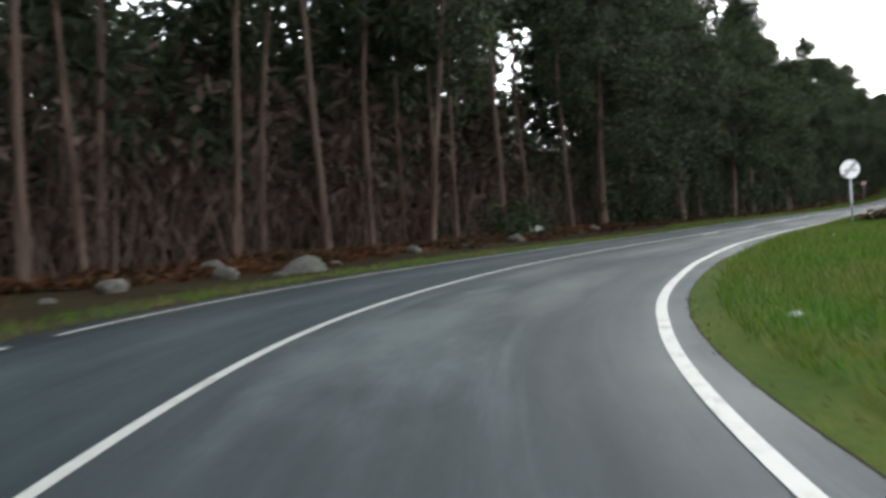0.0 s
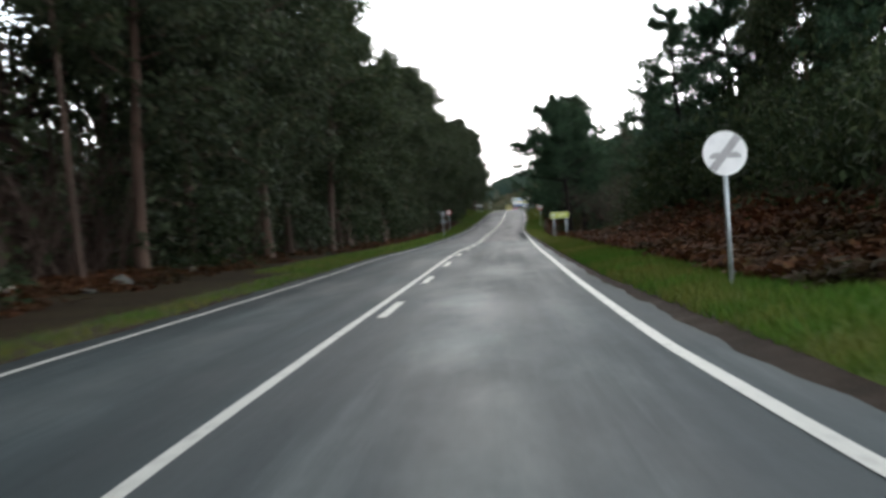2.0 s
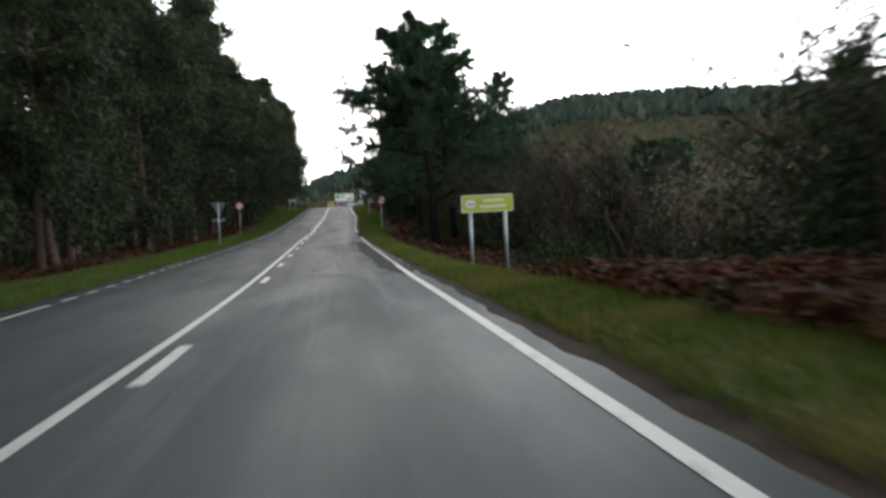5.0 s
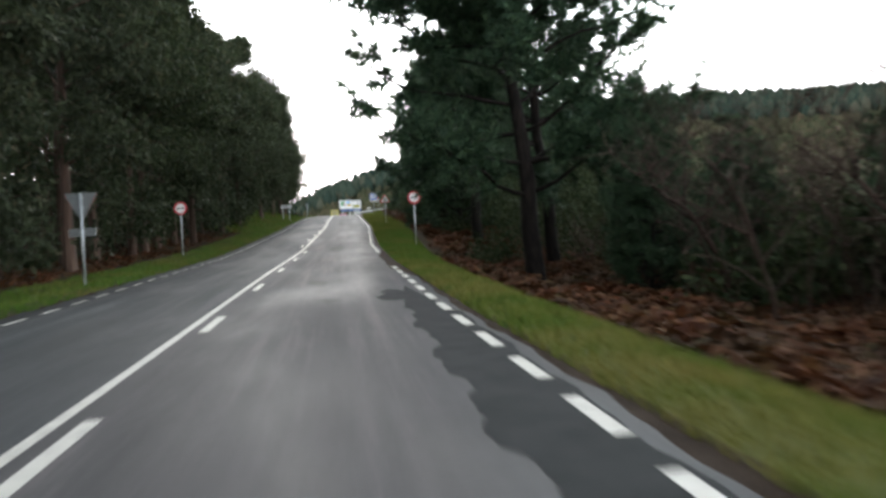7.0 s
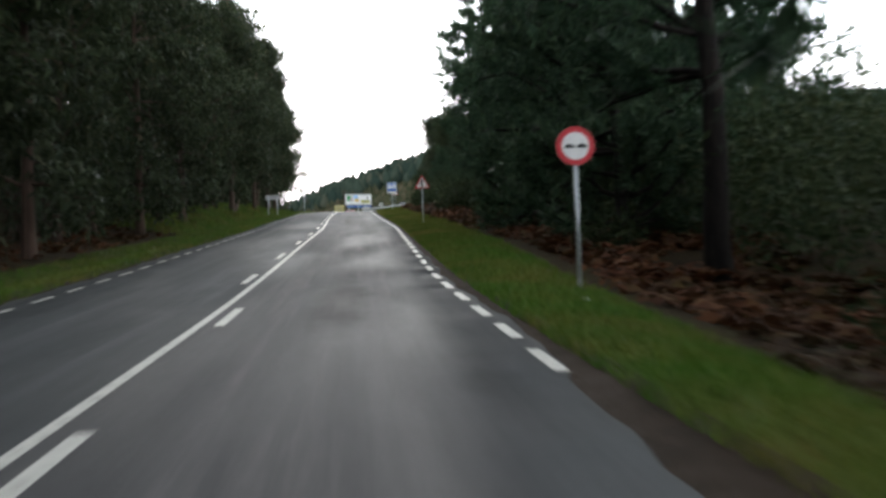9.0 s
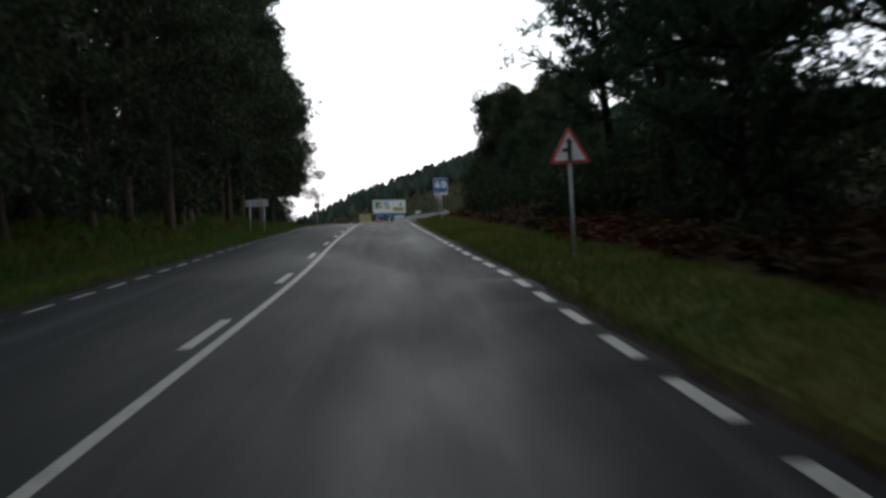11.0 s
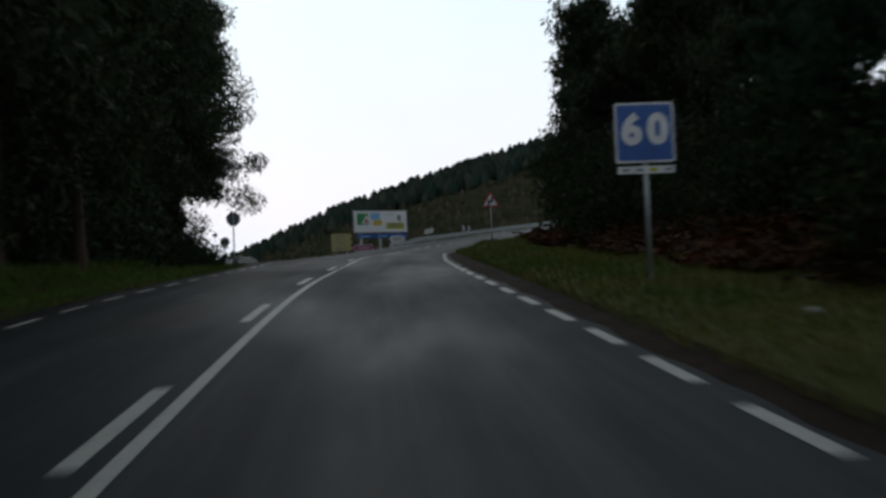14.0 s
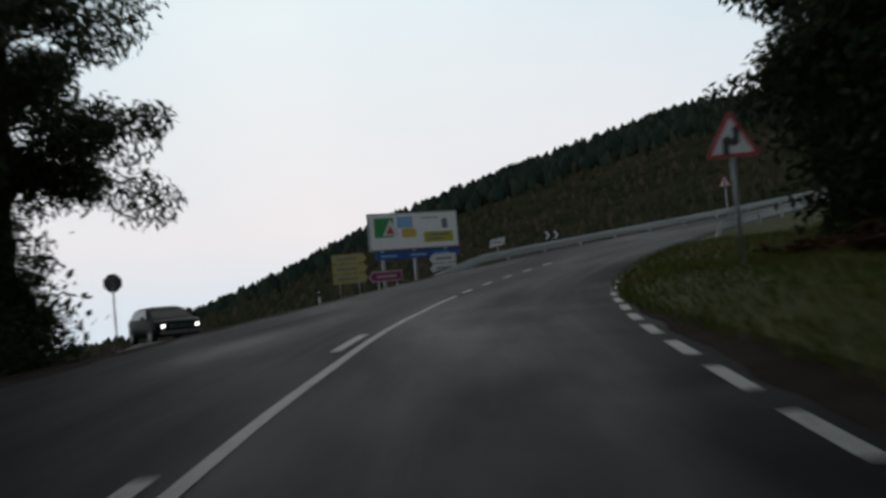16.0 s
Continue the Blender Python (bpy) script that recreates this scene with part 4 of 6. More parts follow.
def triangle_sign(x, y, bearing, centre, symbol, label, size=0.41, z=None):
    root = new("triangular_road_sign")
    sign_post(root, centre + 0.25)
    tri = [(-1.0, -0.577), (1.0, -0.577), (0.0, 1.155)]
    plate = sign_plate(root, shift(rounded([(a * size, b * size) for a, b in tri], 0.035), 0, centre), RED_FOIL)
    inlay(plate, shift(rounded([(a * size * 0.75, b * size * 0.75) for a, b in tri], 0.012), 0, centre), WHITE_FOIL, -0.0145, "white_field")
    for o in symbol:
        inlay(plate, shift(o, 0, centre), BLACK_FOIL, -0.0190, "symbol")
    tagged(root, label, "road sign", "traffic signs")
    return place(root, x, y, bearing, z)


round_sign(13.94, 38.05, 20, above(13.94, 38.05, 2.344), True, "white round end-of-no-overtaking sign with grey diagonal band on a post")
round_sign(70.30, 154.21, BEAR, above(70.30, 154.21, 7.195), label="red-bordered round no-overtaking sign on the grass verge")
round_sign(59.65, 158.71, BEAR, above(59.65, 158.71, 7.217), label="red-bordered round no-overtaking sign beside the forest edge")
junction = [[(-0.045, -0.20), (0.045, -0.20), (0.045, 0.16), (0.075, 0.16), (0.0, 0.27), (-0.075, 0.16), (-0.045, 0.16)], [(-0.15, -0.02), (0.0, -0.02), (0.0, 0.05), (-0.15, 0.05)]]
triangle_sign(87.96, 190.38, BEAR, above(87.96, 190.38, 9.495), junction, "red-bordered triangular junction warning sign on the verge")
zigzag = [[(-0.14, -0.20), (-0.045, -0.20), (-0.045, -0.03), (0.03, -0.08), (0.115, -0.02), (0.115, 0.22), (0.025, 0.22), (0.025, 0.03), (-0.06, 0.09), (-0.14, 0.04)]]
triangle_sign(128.15, 267.82, 30, above(128.15, 267.82, 14.619), zigzag, "red-bordered triangular double-bend warning sign on the verge")
triangle_sign(156.15, 299.05, 62, 1.95, [[(-0.04, -0.16), (0.04, -0.16), (0.04, 0.16), (-0.04, 0.16)]], "red-bordered triangular warning sign beside the guardrail", 0.33)


def info_panel(x, y, bearing):
    root = new("information_sign")
    w, h, c = 1.25, 0.42, above(x, y, 3.742)
    for dx in (-0.42, 0.42):
        sign_post(root, c + 0.20, 0.05, dx, 0.055)
    plate = sign_plate(root, shift(box_outline(-w / 2, -h / 2, w / 2, h / 2, 0.03), 0, c), PALE_FOIL, False, thick=0.03)
    inlay(plate, shift(box_outline(-w / 2 + 0.025, -h / 2 + 0.025, w / 2 - 0.025, h / 2 - 0.025, 0.02), 0, c), LIME_FOIL, -0.0305, "yellow_green_field")
    inlay(plate, shift(disc(0.12, 28, 0.8), -0.40, c), WHITE_FOIL, -0.035, "pictogram")
    inlay(plate, shift(box_outline(-0.48, -0.02, -0.32, 0.02), 0, c - 0.01), GREY_FOIL, -0.0395, "pictogram_bar")
    inlay(plate, shift(box_outline(-0.10, 0.035, 0.40, 0.105), 0, c), PALE_FOIL, -0.035, "text_bar")
    inlay(plate, shift(box_outline(-0.18, -0.105, 0.46, -0.045), 0, c), PALE_FOIL, -0.035, "text_bar")
    tagged(root, "yellow-green information panel with pale bars on two posts", "road sign")
    return place(root, x, y, bearing)


info_panel(40.89, 93.70, 31)


def speed_sign(x, y, bearing):
    root = new("advisory_speed_sign")
    c = above(x, y, 12.976)
    sign_post(root, c + 0.4, 0.04)
    plate = sign_plate(root, shift(box_outline(-0.45, -0.45, 0.45, 0.45, 0.04), 0, c), WHITE_FOIL)
    inlay(plate, shift(box_outline(-0.42, -0.42, 0.42, 0.42, 0.03), 0, c), BLUE_FOIL, -0.0145, "blue_field")
    for digit, dx in (("6", -0.2), ("0", 0.2)):
        cu = bpy.data.curves.new("numeral", "FONT")
        cu.body, cu.size, cu.align_x, cu.align_y, cu.extrude, cu.offset = digit, 0.60, "CENTER", "CENTER", 0.002, 0.03
        tmp = bpy.data.objects.new("numeral", cu)
        scene.collection.objects.link(tmp)
        me = bpy.data.meshes.new_from_object(tmp.evaluated_get(bpy.context.evaluated_depsgraph_get()))
        bpy.data.objects.remove(tmp)
        me.materials.clear()
        me.materials.append(WHITE_FOIL)
        num = new("numeral", me)
        num.parent = plate
        num.matrix_basis = pose(dx, -0.0215, c + 0.03, 90, 0, 0)
    strip = sign_plate(root, shift(box_outline(-0.43, -0.055, 0.43, 0.055, 0.01), 0, c - 0.56), WHITE_FOIL, False, name="supplementary_plate")
    for dx in (-0.32, -0.1, 0.34):
        inlay(strip, shift(box_outline(-0.05, -0.02, 0.05, 0.02), dx, c - 0.56), GREY_FOIL, -0.0145, "text_bar")
    inlay(strip, shift(box_outline(-0.05, -0.03, 0.07, 0.03), 0.1, c - 0.56), OLIVE_FOIL, -0.0145, "text_bar")
    tagged(root, "blue square advisory speed sign with white numerals 60 on a post", "road sign")
    return place(root, x, y, bearing)


speed_sign(111.19, 237.0, BEAR)


def back_of_yield(x, y, bearing):
    root = new("yield_sign")
    sign_post(root, 2.5)
    sign_plate(root, shift(rounded([(-0.45, 0.26), (0.0, -0.52), (0.45, 0.26)], 0.035), 0, 2.25), RED_FOIL)
    sign_plate(root, shift(box_outline(-0.36, -0.11, 0.36, 0.11, 0.02), 0, 1.45), WHITE_FOIL, name="supplementary_plate")
    tagged(root, "yield sign with a plate below, its grey back turned", "road sign")
    return place(root, x, y, bearing)


back_of_yield(49.25, 135.15, BEAR + 180)


def back_of_direction(x, y, bearing):
    root = new("direction_sign")
    c = above(x, y, 11.856)
    for dx in (-0.4, 0.4):
        sign_post(root, c + 0.2, 0.04, dx)
    plate = sign_plate(root, shift(box_outline(-0.65, -0.21, 0.65, 0.21, 0.03), 0, c), PALE_GREY_FOIL, False, thick=0.03)
    bm = bmesh.new()
    for dz in (-0.1, 0.1):
        bm_box(bm, (1.26, 0.03, 0.05), (0, 0.017, c + dz), 0.004)
    part("backing_rail", bm, GALV, plate)
    tagged(root, "direction panel on two posts, its pale grey back turned", "road sign")
    return place(root, x, y, bearing)


back_of_direction(98.06, 235.38, BEAR + 180)


def back_of_stop(x, y, bearing, z, centre):
    root = new("stop_sign")
    sign_post(root, centre + 0.2, 0.03)
    o = [(0.32 * math.cos(radians(22.5 + 45 * k)), 0.32 * math.sin(radians(22.5 + 45 * k))) for k in range(8)]
    plate = sign_plate(root, shift(o, 0, centre), RED_FOIL)
    tagged(root, "octagonal stop sign on a post, its grey back turned", "road sign", "stop signs at the junction")
    return place(root, x, y, bearing, z)


back_of_stop(117.02, 271.21, 206, 12.30, 1.85)
back_of_stop(124.50, 293.66, 195, 12.25, 2.02)


def chevron_panel(x, y, bearing, z=None):
    root = new("chevron_board")
    sign_post(root, 1.2, 0.035, 0.0)
    plate = sign_plate(root, shift(box_outline(-0.5, -0.24, 0.5, 0.24, 0.02), 0, 1.1), BLACK_FOIL, False)
    for dx in (-0.28, 0.18):
        inlay(plate, shift([(0, -0.2), (0.14, -0.2), (0.28, 0.0), (0.14, 0.2), (0, 0.2), (0.14, 0.0)], dx - 0.1, 1.1), WHITE_FOIL, -0.0145, "chevron")
    tagged(root, "black bend marker board with two white chevrons", "road sign")
    return place(root, x, y, bearing, z)


chevron_panel(149.99, 305.83, 30, 14.57)


def small_marker(x, y, bearing, z=None):
    root = new("marker_sign")
    sign_post(root, 1.1, 0.03)
    plate = sign_plate(root, shift([(-0.36, -0.22), (0.30, -0.12), (0.36, 0.22), (-0.28, 0.12)], 0, 1.0), WHITE_FOIL, False)
    inlay(plate, shift(box_outline(-0.2, -0.03, 0.2, 0.03), 0, 1.0), GREY_FOIL, -0.0145, "text_bar")
    tagged(root, "small tilted white marker sign behind the guardrail", "road sign")
    return place(root, x, y, bearing, z)


small_marker(141.54, 297.32, 28, 13.99)


def arrow_outline(w, h, left=True):
    o = [(-w / 2 - h * 0.35, 0), (-w / 2, -h / 2), (w / 2, -h / 2), (w / 2, h / 2), (-w / 2, h / 2)]
    return o if left else [(-x, z) for x, z in o][::-1]


def arrow_signs(x, y, bearing, name, mats, w, h, rows, top, label, left=True, z=None, border=None):
    root = new(name)
    for dx in (-w * 0.3, w * 0.3):
        sign_post(root, top, 0.04, dx)
    for k in range(rows):
        c = top - h * (k + 0.5) - 0.03 * k
        plate = sign_plate(root, shift(arrow_outline(w, h, left), 0, c), border or mats, False)
        if border:
            inlay(plate, shift(arrow_outline(w * 0.93, h * 0.7, left), 0, c), mats, -0.0145, "field")
        inlay(plate, shift(box_outline(-w * 0.35, -h * 0.12, w * 0.3, h * 0.12), 0, c), GREY_FOIL if border is None else PINK_FOIL, -0.0185, "text_bar")
    tagged(root, label, "road sign", "direction signs at the junction")
    return place(root, x, y, bearing, z)


arrow_signs(136.66, 302.3, 27, "direction_sign", YELLOW_FOIL, 1.42, 0.42, 3, 2.0, "stacked faded yellow arrow direction signs on posts", False, 13.17)
arrow_signs(137.9, 300.9, 27, "direction_sign", MAGENTA_FOIL, 1.35, 0.48, 1, 1.3, "magenta arrow direction sign with pink border", True, 12.95, PINK_FOIL)
arrow_signs(140.28, 299.9, 27, "direction_sign", WHITE_FOIL, 1.05, 0.40, 2, 1.6, "stacked white arrow direction signs on posts", True, 13.19)


def billboard(x, y, bearing, z):
    root = new("billboard")
    w, h, low = 4.15, 1.62, 2.35
    for dx in (-1.5, 0.0, 1.5):
        bm = bmesh.new()
        bm_box(bm, (0.12, 0.12, low + h + 0.9), (dx, 0.16, (low + h - 0.9) / 2), 0.01)
        part("support", bm, GALV, root)
    bm = bmesh.new()
    bm_box(bm, (w + 0.12, 0.09, h + 0.12), (0, 0.05, low + h / 2), 0.012)
    panel = part("panel", bm, plain_metal("billboard_frame", (0.30, 0.31, 0.32)), root, "grey framed board")
    inlay(panel, shift(box_outline(-w / 2, -h / 2, w / 2, h / 2), 0, low + h / 2), sheet("bright_poster_paper", (0.88, 0.86, 0.85), 0.4, 0.92), -0.0005, "poster")
    y1, y2 = -0.006, -0.0105
    inlay(panel, box_outline(-1.85, low + 0.55, -0.95, low + 1.45), GREEN_FOIL, y1, "green_field")
    inlay(panel, [(-1.5, low + 0.62), (-0.72, low + 0.62), (-1.1, low + 1.4)], WHITE_FOIL, y2, "tent_shape")
    inlay(panel, [(-1.32, low + 0.7), (-0.95, low + 0.7), (-1.12, low + 1.08)], sheet("faded_red_ink", (0.55, 0.10, 0.06)), y2 - 0.0045, "tent_opening")
    inlay(panel, box_outline(-0.78, low + 0.95, -0.05, low + 1.48), SKYBLUE_FOIL, y1, "light_blue_field")
    inlay(panel, rounded([(-0.60, low + 0.5), (0.10, low + 0.5), (0.10, low + 0.92), (-0.60, low + 0.92)], 0.12), ORANGE_FOIL, y1, "ochre_field")
    inlay(panel, box_outline(0.45, low + 0.22, 1.85, low + 0.72), OLIVE_FOIL, y1, "olive_field")
    inlay(panel, box_outline(0.62, low + 0.52, 1.7, low + 0.62), GREY_FOIL, y2, "text_bar")
    inlay(panel, box_outline(0.62, low + 0.34, 1.4, low + 0.42), GREY_FOIL, y2, "text_bar")
    inlay(panel, rounded([(1.35, low + 0.85), (1.62, low + 0.85), (1.62, low + 1.32), (1.35, low + 1.32)], 0.08), GREY_FOIL, y1, "emblem")
    inlay(panel, box_outline(0.35, low + 1.36, 1.2, low + 1.40), GREY_FOIL, y1, "text_bar")
    bm = bmesh.new()
    bm_plate(bm, shift(box_outline(-w / 2 + 0.2, -0.17, w / 2 + 0.03, 0.17), 0, low - 0.30), 0.02, 0.06)
    band = part("lower_band", bm, BLUE_FOIL, root, "blue strip under the poster")
    for dx in (-1.2, 0.2, 1.3):
        inlay(band, box_outline(dx - 0.45, low - 0.36, dx + 0.3, low - 0.28), SKYBLUE_FOIL, 0.0195, "text_bar")
    tagged(root, "white billboard with green, blue and ochre shapes above blue strip", "billboard")
    root.matrix_basis = pose(x, y, z, 0, 0, -bearing) @ Matrix.Diagonal((1.1, 1.0, 1.0, 1.0))
    return root


billboard(140.42, 302.9, 0, 12.95)


# ---- guardrails ----
def guardrail(s_from, s_to, l, facing, ramp_in, ramp_out, label):
    """A W-beam on posts; the ends bend down to the ground where told."""
    root = new("guardrail")
    root.matrix_basis = Matrix.Identity(4)
    s = np.arange(s_from, s_to + 0.01, 0.5)
    top = 0.36 if facing < 0 else 0.24
    lift = np.full(len(s), top)
    if ramp_in:
        lift = np.minimum(lift, np.interp(s - s_from, [0, ramp_in], [0.02 - 0.1, top]))
    if ramp_out:
        lift = np.minimum(lift, np.interp(s_to - s, [0, 4], [0.02, top]))
    prof = [(0.03, -0.155), (0.0, -0.12), (0.085, -0.07), (0.085, -0.05), (0.0, -0.01), (0.0, 0.01), (0.085, 0.05), (0.085, 0.07), (0.0, 0.12), (0.03, 0.155)]
    rows = []
    for du, dz in prof:
        rows.append(on_road(s, l + facing * du, 0) + np.stack([0 * s, 0 * s, shape(s, np.full(len(s), l)) + lift + dz], 1))
    v = np.stack(rows, 1)
    v = np.concatenate([v, v + np.array([0, 0, 0.004])], 1)
    m = v.shape[1]
    half = len(prof)
    verts = v.reshape(-1, 3)
    faces = [(i * m + k, i * m + k + 1, (i + 1) * m + k + 1, (i + 1) * m + k) for i in range(len(s) - 1) for k in range(half - 1)]
    adopt(link_mesh("beam", verts, faces, RAIL_STEEL, True), root, "galvanised W-beam")
    for k, q in enumerate(np.arange(s_from + (4 if ramp_in else 0.3), s_to, 4.0)):
        p = on_road(np.array([q]), np.array([l - facing * 0.09]))[0]
        base = p[2] + float(shape(q, l))
        bm = bmesh.new()
        bm_box(bm, (0.10, 0.06, 0.8), (p[0], p[1], base + top - 0.33), 0.008)
        part("post", bm, GALV, root)
    return tagged(root, label, "guardrail", kind="")


guardrail(320.5, 374.0, -3.7, 1, 5.0, False, "long galvanised steel guardrail on the outside of the bend")
guardrail(327.3, 352.0, 4.9, -1, 1.2, False, "short galvanised steel guardrail with turned-down end inside the bend")


def delineator(x, y, z=None):
    root = new("delineator_post")
    bm = bmesh.new()
    bm_box(bm, (0.12, 0.05, 1.0), (0, 0, 0.35), 0.015)
    part("body", bm, WHITE_FOIL, root)
    bm = bmesh.new()
    bm_box(bm, (0.124, 0.054, 0.2), (0, 0, 0.7), 0.002)
    part("band", bm, BLACK_FOIL, root)
    tagged(root, "white plastic road edge post with dark band", "edge post")
    return place(root, x, y, 26, z)


delineator(139.0, 312.0, gz(139.0, 312.0))


# ---- a dark car waiting on the side road ----
def build_car(x, y, z, yaw):
    root = new("parked_car")
    paint = Mat("dark_green_car_paint", 0.4, spec=0.02)
    paint.b.inputs["Coat Weight"].default_value = 0.0
    paint.color(paint.mix(paint.ramp(paint.noise(3, 4, paint.obj), (0.4, 0.0), (0.7, 1.0)), (0.012, 0.018, 0.017), (0.016, 0.022, 0.020)))
    glass = Mat("dark_car_glass", 0.15, spec=0.3).color((0.015, 0.02, 0.022)).m
    rubber = Mat("tyre_rubber", 0.85).color((0.015, 0.015, 0.015)).m
    chrome = plain_metal("dull_chrome", (0.22, 0.225, 0.23), 0.45, 0.7)
    # x to the front, stations of (x, half width, floor, shoulder, roof)
    st = [(-1.95, 0.74, 0.42, 0.86, 0.90), (-1.85, 0.82, 0.30, 0.95, 1.02), (-1.55, 0.85, 0.26, 0.98, 1.36), (-1.0, 0.86, 0.25, 1.0, 1.50), (-0.2, 0.86, 0.25, 0.99, 1.52),
          (0.45, 0.86, 0.25, 0.98, 1.42), (1.0, 0.86, 0.25, 0.96, 1.02), (1.6, 0.84, 0.26, 0.90, 0.93), (1.95, 0.80, 0.30, 0.82, 0.85), (2.08, 0.72, 0.38, 0.70, 0.72)]
    verts, faces = [], []
    for sx, hw, lo, sh, rf in st:
        top = hw * (0.74 if rf > 1.2 else 0.9)
        verts += [(sx, -hw * 0.92, lo), (sx, -hw, lo + 0.15), (sx, -hw, sh), (sx, -top, rf - 0.03), (sx, -top * 0.6, rf), (sx, top * 0.6, rf), (sx, top, rf - 0.03), (sx, hw, sh), (sx, hw, lo + 0.15), (sx, hw * 0.92, lo)]
    n = 10
    for i in range(len(st) - 1):
        faces += [(i * n + k, i * n + (k + 1) % n, (i + 1) * n + (k + 1) % n, (i + 1) * n + k) for k in range(n)]
    faces += [tuple(range(n)), tuple(range((len(st) - 1) * n, len(st) * n))[::-1]]
    bm = bmesh.new()
    ring = [bm.verts.new(v) for v in verts]
    for f in faces:
        bm.faces.new([ring[i] for i in f])
    bmesh.ops.recalc_face_normals(bm, faces=bm.faces)
    body = part("body", bm, paint.m, root, smooth=True)
    bm = bmesh.new()
    for quad in ([(0.56, -0.60, 1.34), (0.56, 0.60, 1.34), (1.06, 0.70, 1.01), (1.06, -0.70, 1.01)],):
        vs = [bm.verts.new((a + 0.02, b, c + 0.015)) for a, b, c in quad]
        bm.faces.new(vs)
    part("windscreen", bm, glass, root, "dark windscreen")
    for sg in (-1, 1):
        bm = bmesh.new()
        vs = [bm.verts.new(v) for v in ((0.85, sg * 0.868, 1.02), (0.30, sg * 0.71, 1.40), (-1.2, sg * 0.71, 1.42), (-1.45, sg * 0.868, 1.03))]
        bm.faces.new(vs if sg > 0 else vs[::-1])
        part("side_window", bm, glass, root, "dark side window")
        for wx in (-1.25, 1.28):
            bm = bmesh.new()
            bm_tube(bm, (wx, sg * 0.70, 0.30), (wx, sg * 0.89, 0.30), 0.30, seg=24)
            wheel = part("wheel", bm, rubber, root, "black tyre")
            bm = bmesh.new()
            bm_tube(bm, (wx, sg * 0.885, 0.30), (wx, sg * 0.90, 0.30), 0.19, 0.17, seg=20)
            part("rim", bm, chrome, wheel, "steel rim")
        lamp = Mat("headlamp_lens", 0.2).color((0.8, 0.8, 0.78))
        lamp.b.inputs["Emission Color"].default_value = (1.0, 0.96, 0.9, 1)
        lamp.b.inputs["Emission Strength"].default_value = 5.0
        bm = bmesh.new()
        bm_tube(bm, (2.0, sg * 0.62, 0.68), (2.10, sg * 0.62, 0.67), 0.058, 0.055, seg=18)
        part("headlight", bm, lamp.m, root, "lit headlight")
        bm = bmesh.new()
        bm_box(bm, (0.1, 0.16, 0.12), (0.72, sg * 0.96, 1.08), 0.03)
        part("wing_mirror", bm, paint.m, root)
    bm = bmesh.new()
    bm_box(bm, (0.10, 1.5, 0.16), (2.08, 0, 0.42), 0.03)
    part("front_bumper", bm, plain_metal("grey_bumper_plastic", (0.16, 0.165, 0.165), 0.6, 0.0), root, "grey bumper")
    bm = bmesh.new()
    for dz in (-0.06, -0.02, 0.02, 0.06):
        bm_box(bm, (0.03, 0.82, 0.02), (2.085, 0, 0.66 + dz), 0.004)
    part("grille", bm, chrome, root, "dull grille bars")
    tagged(root, "dark green older car with lit headlights on the side road", "car")
    root.matrix_basis = pose(x, y, z, 0, 0, yaw) @ Matrix.Diagonal((1.0, 1.0, 0.88, 1.0))
    return root


build_car(127.0, 297.4, 12.10, -88)


# ---- stones, a fallen trunk and litter on the left verge ----
def boulder(x, y, size, seed, squash=0.55):
    rng = np.random.default_rng(seed)
    bm = bmesh.new()
    bmesh.ops.create_icosphere(bm, subdivisions=3, radius=1.0)
    ph = rng.uniform(0, 6, 6)
    for v in bm.verts:
        c = v.co.copy()
        k = 1 + 0.16 * math.sin(2.3 * c.x + ph[0]) + 0.14 * math.sin(3.1 * c.y + ph[1]) + 0.12 * math.sin(2.9 * c.z + ph[2]) + 0.07 * math.sin(6 * c.x + 5 * c.y + ph[3])
        v.co = Vector((c.x * k * size[0], c.y * k * size[1], max(c.z * k, -0.6) * size[2] * 1.0))
    me = bpy.data.meshes.new("boulder")
    bm.to_mesh(me)
    bm.free()
    me.materials.append(GRANITE)
    me.polygons.foreach_set("use_smooth", [True] * len(me.polygons))
    ob = new("boulder", me)
    ob.matrix_basis = pose(x, y, gz(x, y) + size[2] * 0.25, 0, 0, rng.uniform(0, 180))
    return tagged(ob, "pale lichen-spotted granite boulder at the forest edge", "stone", "boulders along the forest edge")


for k, (bs, bl, bx, by, bz) in enumerate([(19.5, -6.8, 0.75, 0.40, 0.34), (17.4, -6.6, 0.22, 0.2, 0.15), (22.5, -6.3, 0.60, 0.40, 0.30), (22.9, -5.2, 0.32, 0.22, 0.16), (24.8, -5.7, 0.80, 0.50, 0.46),
                                          (25.4, -8.7, 0.7, 0.45, 0.34), (33.2, -6.8, 0.50, 0.34, 0.34), (28.5, -6.9, 0.3, 0.25, 0.2), (43.4, -7.5, 0.85, 0.45, 0.36), (55.0, -7.9, 0.46, 0.36, 0.34),
                                          (62.5, -8.1, 0.40, 0.34, 0.32), (51.5, -7.4, 0.25, 0.2, 0.16), (65.5, -8.3, 0.3, 0.25, 0.2), (38.0, -7.2, 0.35, 0.22, 0.18)]):
    q = on_road(np.array([bs]), np.array([bl]))[0]
    boulder(q[0], q[1], (bx * 0.62, by * 0.62, bz * 0.62), 40 + k)


